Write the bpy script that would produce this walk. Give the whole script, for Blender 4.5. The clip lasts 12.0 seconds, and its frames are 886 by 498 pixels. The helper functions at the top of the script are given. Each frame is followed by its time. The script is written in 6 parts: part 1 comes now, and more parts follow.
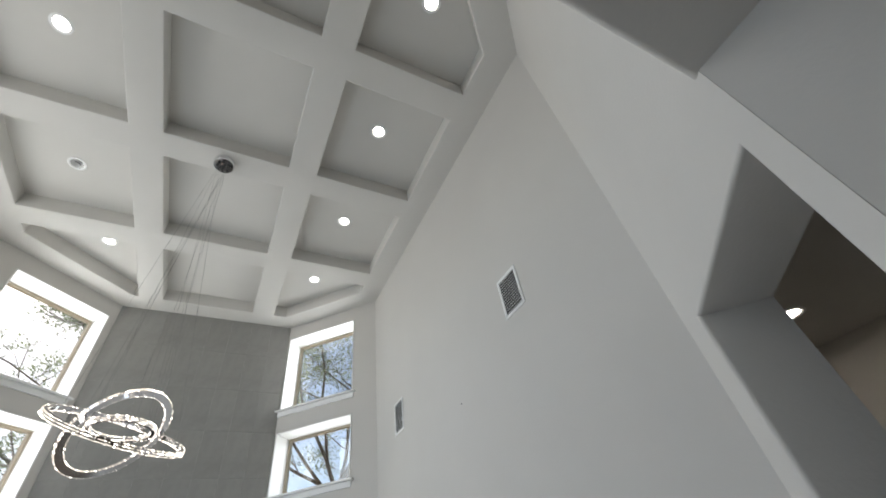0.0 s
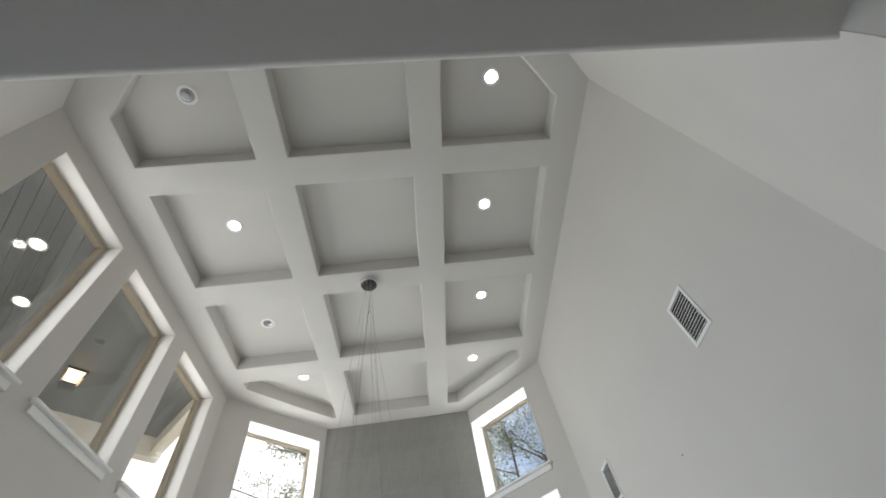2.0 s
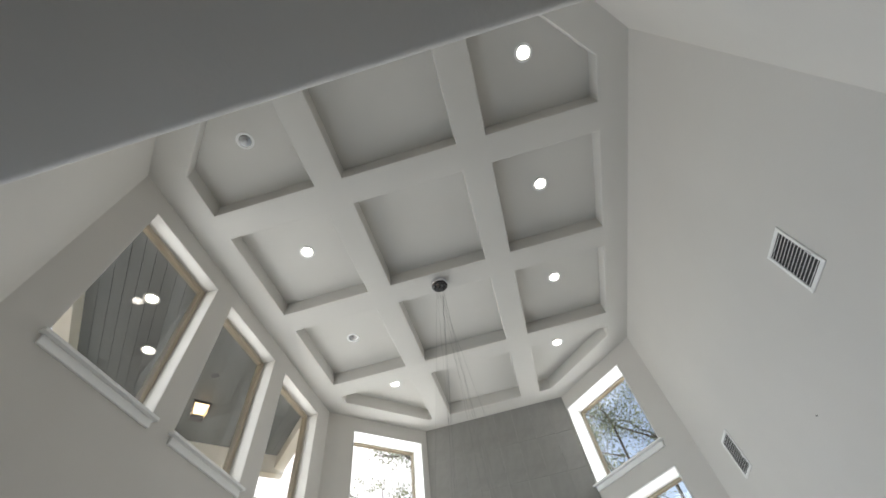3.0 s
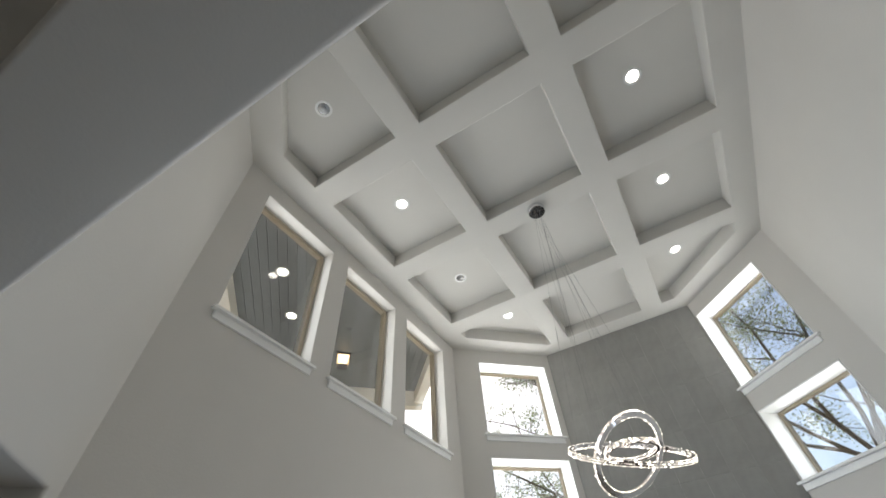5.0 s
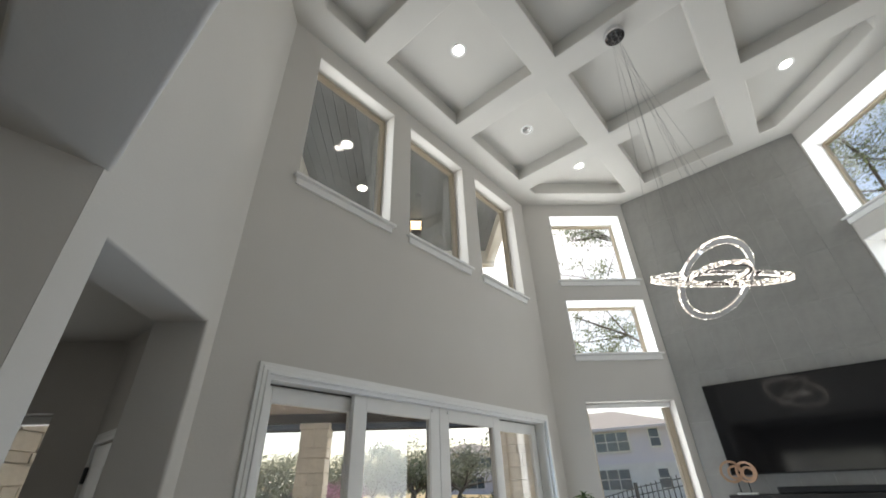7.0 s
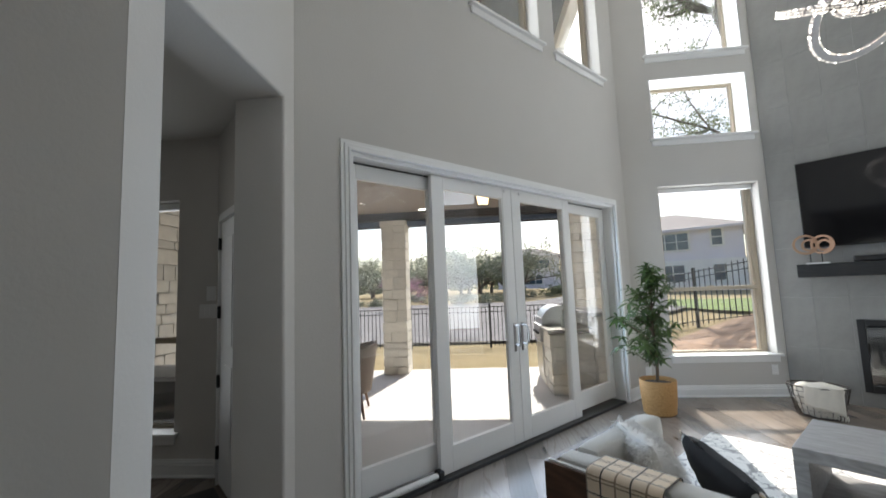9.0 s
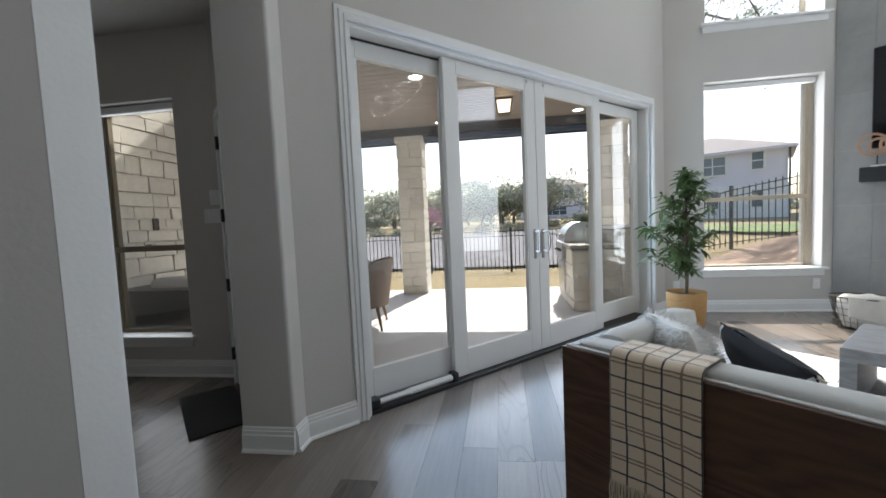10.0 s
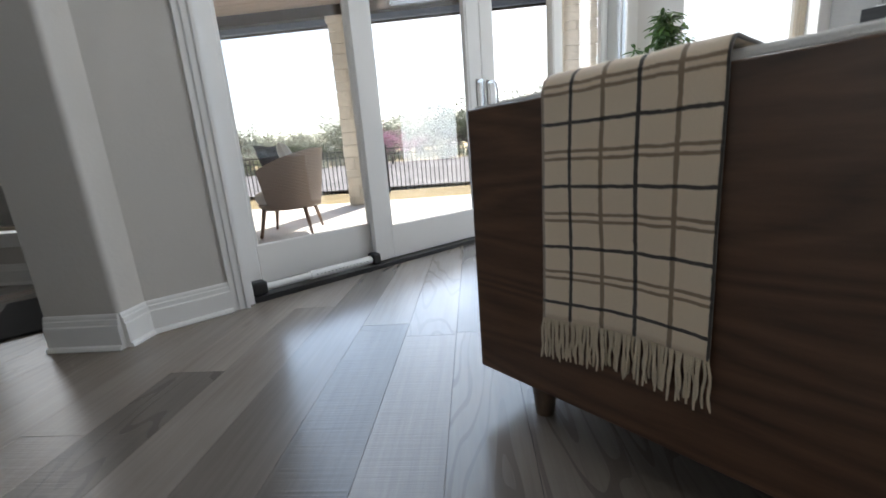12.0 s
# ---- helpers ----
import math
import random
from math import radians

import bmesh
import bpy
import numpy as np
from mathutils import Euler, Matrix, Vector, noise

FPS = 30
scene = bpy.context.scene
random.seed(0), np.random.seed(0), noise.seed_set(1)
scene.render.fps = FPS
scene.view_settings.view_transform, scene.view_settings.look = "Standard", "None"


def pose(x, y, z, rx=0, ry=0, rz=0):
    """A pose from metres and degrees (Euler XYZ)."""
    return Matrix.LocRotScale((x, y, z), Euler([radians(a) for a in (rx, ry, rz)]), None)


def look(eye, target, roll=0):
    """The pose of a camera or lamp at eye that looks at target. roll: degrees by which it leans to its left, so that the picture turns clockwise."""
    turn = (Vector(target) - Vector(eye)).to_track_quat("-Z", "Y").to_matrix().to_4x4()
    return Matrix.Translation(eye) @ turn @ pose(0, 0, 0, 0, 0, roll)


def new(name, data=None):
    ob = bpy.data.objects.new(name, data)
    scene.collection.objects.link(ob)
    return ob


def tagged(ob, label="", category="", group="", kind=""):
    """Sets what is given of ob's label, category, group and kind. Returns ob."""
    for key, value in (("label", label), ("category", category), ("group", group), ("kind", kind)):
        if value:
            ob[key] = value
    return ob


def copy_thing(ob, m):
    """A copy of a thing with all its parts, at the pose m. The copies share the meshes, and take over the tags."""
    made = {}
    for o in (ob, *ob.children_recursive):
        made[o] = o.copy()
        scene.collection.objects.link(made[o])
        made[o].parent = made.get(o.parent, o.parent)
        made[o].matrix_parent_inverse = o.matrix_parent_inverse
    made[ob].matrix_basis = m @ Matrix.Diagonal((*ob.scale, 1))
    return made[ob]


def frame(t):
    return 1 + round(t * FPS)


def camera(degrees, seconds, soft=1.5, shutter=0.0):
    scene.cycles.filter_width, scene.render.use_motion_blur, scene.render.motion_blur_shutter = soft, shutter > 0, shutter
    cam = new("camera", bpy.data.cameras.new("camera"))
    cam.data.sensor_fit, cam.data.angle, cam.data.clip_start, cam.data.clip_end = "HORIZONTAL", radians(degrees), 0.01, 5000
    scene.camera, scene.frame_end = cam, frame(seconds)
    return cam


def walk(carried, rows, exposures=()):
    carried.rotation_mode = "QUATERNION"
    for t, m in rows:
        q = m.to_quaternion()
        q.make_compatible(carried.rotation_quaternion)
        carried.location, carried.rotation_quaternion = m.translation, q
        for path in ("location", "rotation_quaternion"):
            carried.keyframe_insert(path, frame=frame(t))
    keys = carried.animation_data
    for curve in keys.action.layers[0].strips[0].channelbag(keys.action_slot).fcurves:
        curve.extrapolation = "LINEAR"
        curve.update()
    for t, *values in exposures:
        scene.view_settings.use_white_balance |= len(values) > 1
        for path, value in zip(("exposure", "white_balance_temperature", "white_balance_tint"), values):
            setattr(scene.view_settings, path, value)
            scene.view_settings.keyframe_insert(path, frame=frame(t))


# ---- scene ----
cam = camera(95.1, 12.0, shutter=0.3)
PATH = [
    (0, (-0.96, -1.555, 1.826), (-0.172, -0.311, 3.179), -9.7),
    (0.5, (-0.985, -1.554, 1.839), (-0.356, -0.343, 3.301), -10.5),
    (1, (-1.032, -1.607, 1.87), (-0.544, -0.409, 3.395), -11.4),
    (1.5, (-1.041, -1.632, 1.889), (-0.706, -0.451, 3.468), -11.9),
    (2, (-1.078, -1.655, 1.898), (-0.89, -0.478, 3.505), -12.7),
    (2.5, (-1.07, -1.635, 1.904), (-1.044, -0.474, 3.532), -11.9),
    (3, (-1.071, -1.625, 1.901), (-1.197, -0.477, 3.534), -10.7),
    (5, (-1.164, -1.585, 1.88), (-1.795, -0.406, 3.367), -4.4),
    (5.5, (-1.231, -1.573, 1.852), (-1.983, -0.354, 3.248), -3.7),
    (6, (-1.227, -1.547, 1.824), (-2.113, -0.297, 3.11), -2.6),
    (6.5, (-1.278, -1.533, 1.799), (-2.275, -0.248, 2.964), -2.3),
    (8.5, (-1.466, -1.538, 1.573), (-2.916, -0.223, 1.985), -1.9),
    (9, (-1.513, -1.523, 1.475), (-3.031, -0.236, 1.668), -2.2),
    (9.5, (-1.575, -1.46, 1.333), (-3.14, -0.214, 1.351), -2.4),
    (10, (-1.682, -1.31, 1.218), (-3.281, -0.115, 1.087), -2.6),
    (10.5, (-1.779, -1.137, 1.07), (-3.396, 0.013, 0.82), -2.8),
    (11, (-1.879, -0.974, 0.903), (-3.491, 0.16, 0.562), -3.2),
    (11.5, (-1.974, -0.813, 0.758), (-3.549, 0.348, 0.346), -4.0),
    (12, (-1.982, -0.697, 0.632), (-3.471, 0.559, 0.179), -4.5),
]
walk(cam, [(t, look(eye, target, roll)) for t, eye, target, roll in PATH], [(0.0, 0.68, 6900, 10), (3.0, 0.68, 7000, 10), (6.5, 0.7, 7000, 10), (8.5, 0.84, 6750, 10), (10.5, 1.12, 6450, 10), (12.0, 1.44, 6650, 11)])

# ---- world, sun, exposure ----
SUN_AZ, SUN_EL = 33.7, 43.0      # degrees from +y towards -x, and above the horizon
world = bpy.data.worlds.new("sky")
scene.world = world
world.use_nodes = True
wn = world.node_tree.nodes
sky = wn.new("ShaderNodeTexSky")
sky.sky_type = "NISHITA"
sky.sun_disc = False
sky.sun_elevation = radians(SUN_EL)
sky.sun_rotation = radians(-SUN_AZ)
sky.air_density, sky.dust_density = 1.0, 1.5
wn["Background"].inputs[1].default_value = 0.12
world.node_tree.links.new(sky.outputs[0], wn["Background"].inputs[0])
sun = new("sun", bpy.data.lights.new("sun", "SUN"))
sun.data.energy, sun.data.angle, sun.data.color = 4.4, radians(0.5), (1.0, 0.95, 0.87)
sd = Vector((-math.sin(radians(SUN_AZ)) * math.cos(radians(SUN_EL)), math.cos(radians(SUN_AZ)) * math.cos(radians(SUN_EL)), math.sin(radians(SUN_EL))))
sun.matrix_world = look(sd * 60, (0, 0, 0))


def skylight(place, inward, w, h, watts, col=(0.86, 0.93, 1.0)):
    """Daylight of one window, shining from its opening into the room."""
    d = bpy.data.lights.new("window_daylight", "AREA")
    d.shape, d.size, d.size_y, d.energy, d.color = "RECTANGLE", w, h, watts, col
    ob = new("window_daylight", d)
    ob.matrix_world = look(place, Vector(place) + Vector(inward))
    return ob


# ---- materials ----
def nodes(name):
    m = bpy.data.materials.new(name)
    m.use_nodes = True
    return m, m.node_tree.nodes, m.node_tree.links, m.node_tree.nodes["Principled BSDF"]


def coords(n, l, scale=(1, 1, 1), kind="Object"):
    tc, mp = n.new("ShaderNodeTexCoord"), n.new("ShaderNodeMapping")
    mp.inputs["Scale"].default_value = scale
    l.new(tc.outputs[kind], mp.inputs[0])
    return mp.outputs[0]


def noise_tex(n, l, vec, scale, detail=4.0, rough=0.55):
    t = n.new("ShaderNodeTexNoise")
    t.inputs["Scale"].default_value, t.inputs["Detail"].default_value, t.inputs["Roughness"].default_value = scale, detail, rough
    l.new(vec, t.inputs["Vector"])
    return t.outputs["Fac"]


def ramp(n, l, fac, stops):
    r = n.new("ShaderNodeValToRGB")
    el = r.color_ramp.elements
    while len(el) < len(stops):
        el.new(0.5)
    for e, (p, c) in zip(el, stops):
        e.position, e.color = p, (*c, 1)
    l.new(fac, r.inputs[0])
    return r.outputs[0]


def mul(c, k):
    return tuple(v * k for v in c)


def bump(n, l, b, height, strength, dist=0.01):
    k = n.new("ShaderNodeBump")
    k.inputs["Strength"].default_value, k.inputs["Distance"].default_value = strength, dist
    l.new(height, k.inputs["Height"])
    l.new(k.outputs[0], b.inputs["Normal"])


def plain(name, col, rough=0.5, metal=0.0, vary=0.06, scale=3.0, grain=60.0, relief=0.05, stretch=(1, 1, 1), spec=0.5, vary_ob=0.0):
    """A surface with broad tone changes and fine grain relief."""
    m, n, l, b = nodes(name)
    v = coords(n, l, stretch)
    big = noise_tex(n, l, v, scale)
    c = ramp(n, l, big, [(0.3, mul(col, 1 - vary)), (0.7, mul(col, 1 + vary))])
    if vary_ob:
        info, hsv, mr = n.new("ShaderNodeObjectInfo"), n.new("ShaderNodeHueSaturation"), n.new("ShaderNodeMapRange")
        mr.inputs["To Min"].default_value, mr.inputs["To Max"].default_value = 1 - vary_ob, 1 + vary_ob
        l.new(info.outputs["Random"], mr.inputs[0])
        l.new(mr.outputs[0], hsv.inputs["Value"])
        l.new(c, hsv.inputs["Color"])
        c = hsv.outputs[0]
    l.new(c, b.inputs["Base Color"])
    b.inputs["Roughness"].default_value, b.inputs["Metallic"].default_value = rough, metal
    b.inputs["Specular IOR Level"].default_value = spec
    if relief:
        bump(n, l, b, noise_tex(n, l, v, grain, 5), relief)
    return m


def glowing(name, col, strength):
    m, n, l, b = nodes(name)
    b.inputs["Emission Color"].default_value, b.inputs["Emission Strength"].default_value = (*col, 1), strength
    b.inputs["Base Color"].default_value = (0.8, 0.8, 0.8, 1)
    return m


def glass_mat(name, tint=(1, 1, 1), base=0.075):
    m = bpy.data.materials.new(name)
    m.use_nodes = True
    n, l = m.node_tree.nodes, m.node_tree.links
    n.remove(n["Principled BSDF"])
    t, g, x = n.new("ShaderNodeBsdfTransparent"), n.new("ShaderNodeBsdfGlossy"), n.new("ShaderNodeMixShader")
    w, p5, f = n.new("ShaderNodeLayerWeight"), n.new("ShaderNodeMath"), n.new("ShaderNodeMath")
    w.inputs[0].default_value = 0.5
    p5.operation, p5.inputs[1].default_value = "POWER", 5.0
    f.operation, f.inputs[1].default_value, f.inputs[2].default_value = "MULTIPLY_ADD", 0.9, base
    l.new(w.outputs["Facing"], p5.inputs[0]), l.new(p5.outputs[0], f.inputs[0])
    t.inputs[0].default_value = (*tint, 1)
    g.inputs["Roughness"].default_value = 0.0
    l.new(f.outputs[0], x.inputs[0]), l.new(t.outputs[0], x.inputs[1]), l.new(g.outputs[0], x.inputs[2])
    l.new(x.outputs[0], n["Material Output"].inputs[0])
    return m


WALL = plain("wall_paint", (0.575, 0.555, 0.525), 0.75, vary=0.02, scale=1.2, grain=55, relief=0.12, spec=0.3)
CEIL = plain("ceiling_paint", (0.57, 0.555, 0.525), 0.8, vary=0.02, scale=1.5, grain=50, relief=0.12, spec=0.3)
TRIM = plain("white_trim_paint", (0.8, 0.8, 0.79), 0.35, vary=0.015, relief=0.02)
TAN = plain("tan_vinyl", (0.47, 0.405, 0.31), 0.45, vary=0.03, relief=0.02)
GLASS = glass_mat("window_glass", (0.97, 0.98, 0.98))
BLACK = plain("black_metal", (0.012, 0.012, 0.013), 0.4, vary=0.1, relief=0.02)
CHROME = plain("chrome", (0.75, 0.75, 0.77), 0.12, 1.0, vary=0.03, relief=0.0)
BRONZE = plain("dark_bronze", (0.06, 0.05, 0.045), 0.35, 0.8, vary=0.1)
LAMP = glowing("lamp_lens", (1.0, 0.97, 0.92), 6.0)


def tile_mat():
    m, n, l, b = nodes("grey_stone_tile")
    v = coords(n, l)
    a, c2 = noise_tex(n, l, v, 1.4, 6, 0.6), noise_tex(n, l, v, 9.0, 6, 0.65)
    mx = n.new("ShaderNodeMix")
    mx.inputs[0].default_value = 0.4
    l.new(a, mx.inputs["A"]), l.new(c2, mx.inputs["B"])
    c = ramp(n, l, mx.outputs[0], [(0.3, (0.22, 0.216, 0.207)), (0.7, (0.32, 0.312, 0.298))])
    info, hsv, mr = n.new("ShaderNodeObjectInfo"), n.new("ShaderNodeHueSaturation"), n.new("ShaderNodeMapRange")
    mr.inputs["To Min"].default_value, mr.inputs["To Max"].default_value = 0.97, 1.03
    l.new(info.outputs["Random"], mr.inputs[0]), l.new(mr.outputs[0], hsv.inputs["Value"]), l.new(c, hsv.inputs["Color"])
    l.new(hsv.outputs[0], b.inputs["Base Color"])
    b.inputs["Roughness"].default_value = 0.33
    bump(n, l, b, c2, 0.04)
    return m


TILE = tile_mat()


def wood_mat(name, dark, light, along=0, rough=0.35, scale=1.0, vary_ob=0.25, grain=1.0, fine_scale=9.0, line=0.0, islands=False):
    """Long grain with cathedral rings; each plank takes its own stretch of it."""
    m, n, l, b = nodes(name)
    tc, mp, info = n.new("ShaderNodeTexCoord"), n.new("ShaderNodeMapping"), n.new("ShaderNodeObjectInfo")
    pick = n.new("ShaderNodeNewGeometry").outputs["Random Per Island"] if islands else info.outputs["Random"]
    st = [6.0, 6.0, 6.0]
    st[along] = 0.9
    mp.inputs["Scale"].default_value = [s * scale for s in st]
    l.new(tc.outputs["Object"], mp.inputs[0])
    off, addv = n.new("ShaderNodeMath"), n.new("ShaderNodeVectorMath")
    off.operation, off.inputs[1].default_value = "MULTIPLY", 57.0
    l.new(pick, off.inputs[0])
    addv.operation = "ADD"
    l.new(mp.outputs[0], addv.inputs[0]), l.new(off.outputs[0], addv.inputs[1])
    v = addv.outputs[0]
    wv = n.new("ShaderNodeTexNoise")
    wv.inputs["Scale"].default_value, wv.inputs["Detail"].default_value = 0.7, 2.0
    l.new(v, wv.inputs["Vector"])
    rings = n.new("ShaderNodeMath")
    rings.operation, rings.inputs[1].default_value = "MULTIPLY", 16.0 * grain
    l.new(wv.outputs["Fac"], rings.inputs[0])
    pp = n.new("ShaderNodeMath")
    pp.operation, pp.inputs[1].default_value = "PINGPONG", 0.5
    l.new(rings.outputs[0], pp.inputs[0])
    fine = noise_tex(n, l, v, fine_scale, 6, 0.7)
    mx = n.new("ShaderNodeMix")
    mx.inputs[0].default_value = 0.5
    l.new(pp.outputs[0], mx.inputs["A"]), l.new(fine, mx.inputs["B"])
    c = ramp(n, l, mx.outputs[0], [(0.15, dark), (0.62, light)])
    if line:      # thin dark growth lines
        k = 1 - line
        lc = ramp(n, l, pp.outputs[0], [(0.34, (1, 1, 1)), (0.47, (k, k, k))])
        ml = n.new("ShaderNodeMix")
        ml.data_type, ml.blend_type = "RGBA", "MULTIPLY"
        ml.inputs[0].default_value = 1.0
        l.new(c, ml.inputs[6]), l.new(lc, ml.inputs[7])
        c = ml.outputs[2]
    hsv, mr = n.new("ShaderNodeHueSaturation"), n.new("ShaderNodeMapRange")
    mr.inputs["To Min"].default_value, mr.inputs["To Max"].default_value = 1 - vary_ob, 1 + vary_ob
    l.new(pick, mr.inputs[0]), l.new(mr.outputs[0], hsv.inputs["Value"]), l.new(c, hsv.inputs["Color"])
    l.new(hsv.outputs[0], b.inputs["Base Color"])
    b.inputs["Roughness"].default_value = rough
    bump(n, l, b, mx.outputs[0], 0.12, 0.004)
    return m

def plank_mat():
    """Taupe oak: a few boards much darker, some with bold growth lines, others with saw marks across the grain."""
    m, n, l, b = nodes("grey_brown_oak_plank")
    tc, info = n.new("ShaderNodeTexCoord"), n.new("ShaderNodeObjectInfo")

    def mth(op, a, v=None, v2=None):
        k = n.new("ShaderNodeMath")
        k.operation = op
        for i, q in enumerate((a, v, v2)):
            if isinstance(q, (int, float)):
                k.inputs[i].default_value = q
            elif q is not None:
                l.new(q, k.inputs[i])
        return k.outputs[0]

    def shifted(scale):
        mp, ad = n.new("ShaderNodeMapping"), n.new("ShaderNodeVectorMath")
        mp.inputs["Scale"].default_value = scale
        ad.operation = "ADD"
        l.new(tc.outputs["Object"], mp.inputs[0])
        l.new(mp.outputs[0], ad.inputs[0]), l.new(mth("MULTIPLY", info.outputs["Random"], 83.0), ad.inputs[1])
        return ad.outputs[0]
    rnd = info.outputs["Random"]
    r2, r3 = mth("FRACT", mth("MULTIPLY", rnd, 17.3)), mth("FRACT", mth("MULTIPLY", rnd, 41.7))
    v = shifted((0.75, 4.6, 4.6))
    field = noise_tex(n, l, v, 0.75, 2.5)
    wave = mth("PINGPONG", mth("MULTIPLY", field, 15.0), 0.5)
    fine = noise_tex(n, l, shifted((1.2, 30.0, 30.0)), 2.2, 6, 0.7)
    cloud = noise_tex(n, l, shifted((1.0, 2.4, 2.4)), 1.6, 4)
    mixv = mth("ADD", mth("MULTIPLY", fine, 0.55), mth("MULTIPLY", cloud, 0.45))
    c = ramp(n, l, mixv, [(0.3, (0.15, 0.12, 0.098)), (0.7, (0.235, 0.196, 0.164))])
    lines = mth("MULTIPLY", mth("GREATER_THAN", wave, 0.395), mth("MULTIPLY", mth("GREATER_THAN", r2, 0.5), mth("ADD", mth("MULTIPLY", fine, 0.9), -0.08)))
    ml = n.new("ShaderNodeMix")
    ml.data_type = "RGBA"
    l.new(lines, ml.inputs[0]), l.new(c, ml.inputs[6])
    ml.inputs[7].default_value = (0.068, 0.052, 0.041, 1)
    knot = n.new("ShaderNodeTexVoronoi")
    knot.inputs["Scale"].default_value = 0.8
    l.new(shifted((1.0, 3.2, 3.2)), knot.inputs["Vector"])
    kc = ramp(n, l, knot.outputs["Distance"], [(0.03, (0.35, 0.3, 0.26)), (0.085, (1, 1, 1))])
    mk = n.new("ShaderNodeMix")
    mk.data_type, mk.blend_type = "RGBA", "MULTIPLY"
    mk.inputs[0].default_value = 1.0
    l.new(ml.outputs[2], mk.inputs[6]), l.new(kc, mk.inputs[7])
    hsv = n.new("ShaderNodeHueSaturation")
    tone = ramp(n, l, rnd, [(0.0, (0.5, 0.5, 0.5)), (0.2, (0.66, 0.66, 0.66)), (0.26, (0.86, 0.86, 0.86)), (1.0, (1.14, 1.14, 1.14))])
    l.new(tone, hsv.inputs["Value"]), l.new(mk.outputs[2], hsv.inputs["Color"])
    l.new(hsv.outputs[0], b.inputs["Base Color"])
    l.new(mth("ADD", mth("MULTIPLY", cloud, 0.14), 0.165), b.inputs["Roughness"])
    saw = noise_tex(n, l, shifted((130.0, 2.6, 2.6)), 1.0, 3, 0.6)
    saw = mth("MULTIPLY", saw, mth("MULTIPLY", mth("LESS_THAN", r3, 0.4), 0.9))
    bump(n, l, b, mth("ADD", saw, mth("ADD", mth("MULTIPLY", fine, 0.35), mth("MULTIPLY", lines, -0.5))), 0.28, 0.003)
    return m


PLANK = plank_mat()
WALNUT = wood_mat("dark_walnut_stain", (0.044, 0.021, 0.012), (0.15, 0.074, 0.041), 0, 0.38, 1.0, 0.05)
LEGWOOD = wood_mat("walnut_leg", (0.06, 0.038, 0.024), (0.15, 0.095, 0.06), 2, 0.4, 2.0, 0.05)
PORCH_GREY = wood_mat("grey_stained_porch_board", (0.055, 0.066, 0.074), (0.135, 0.152, 0.165), 1, 0.5, 1.2, 0.3, islands=True)
STONE = plain("cream_limestone", (0.74, 0.695, 0.615), 0.85, vary=0.12, scale=5, grain=14, relief=0.8, vary_ob=0.1)
MORTAR = plain("pale_mortar", (0.72, 0.68, 0.61), 0.9, vary=0.08, scale=8, grain=90, relief=0.4)
CONCRETE = plain("patio_concrete", (0.64, 0.625, 0.61), 0.8, vary=0.06, scale=2, grain=60, relief=0.2)


# ---- mesh helpers ----
def obj(name, bm, mat, smooth=False):
    me = bpy.data.meshes.new(name)
    bmesh.ops.recalc_face_normals(bm, faces=bm.faces)
    bm.to_mesh(me)
    bm.free()
    if smooth:
        for p in me.polygons:
            p.use_smooth = True
        try:
            me.set_sharp_from_angle(angle=radians(40))
        except AttributeError:
            pass
    for mm in (mat if isinstance(mat, (list, tuple)) else [mat]):
        me.materials.append(mm)
    return new(name, me)


def part(name, bm, mat, parent, label="", smooth=False):
    ob = obj(name, bm, mat, smooth)
    ob.parent = parent
    if label:
        tagged(ob, label)
    return ob


def empty(name, m=None):
    e = new(name)
    e.empty_display_size = 0.1
    if m is not None:
        e.matrix_world = m
    return e


def box(bm, x0, y0, z0, x1, y1, z1, m=None, bevel=0.0, seg=2):
    r = bmesh.ops.create_cube(bm, size=1.0, matrix=Matrix.LocRotScale(((x0 + x1) / 2, (y0 + y1) / 2, (z0 + z1) / 2), None, (abs(x1 - x0), abs(y1 - y0), abs(z1 - z0))))
    vs = r["verts"]
    if bevel:
        es = list({e for v in vs for e in v.link_edges})
        out = bmesh.ops.bevel(bm, geom=es, offset=bevel, segments=seg, affect="EDGES", profile=0.5)
        vs = list({v for f in out["faces"] for v in f.verts})
    if m is not None:
        bmesh.ops.transform(bm, matrix=m, verts=vs)
    return vs


def boxed(*a, **k):
    bm = bmesh.new()
    box(bm, *a, **k)
    return bm


def cyl(bm, r0, r1, z0, z1, seg=24, m=None, caps=True):
    t = Matrix.Translation((0, 0, (z0 + z1) / 2))
    r = bmesh.ops.create_cone(bm, cap_ends=caps, segments=seg, radius1=r0, radius2=r1, depth=z1 - z0, matrix=(m @ t) if m is not None else t)
    return r["verts"]


def lathe(bm, prof, seg=32, m=None):
    rings = []
    for r, z in prof:
        rings.append([bm.verts.new((m or Matrix()) @ Vector((r * math.cos(2 * math.pi * i / seg), r * math.sin(2 * math.pi * i / seg), z))) for i in range(seg)])
    for a, b2 in zip(rings, rings[1:]):
        for i in range(seg):
            bm.faces.new((a[i], a[(i + 1) % seg], b2[(i + 1) % seg], b2[i]))
    return rings


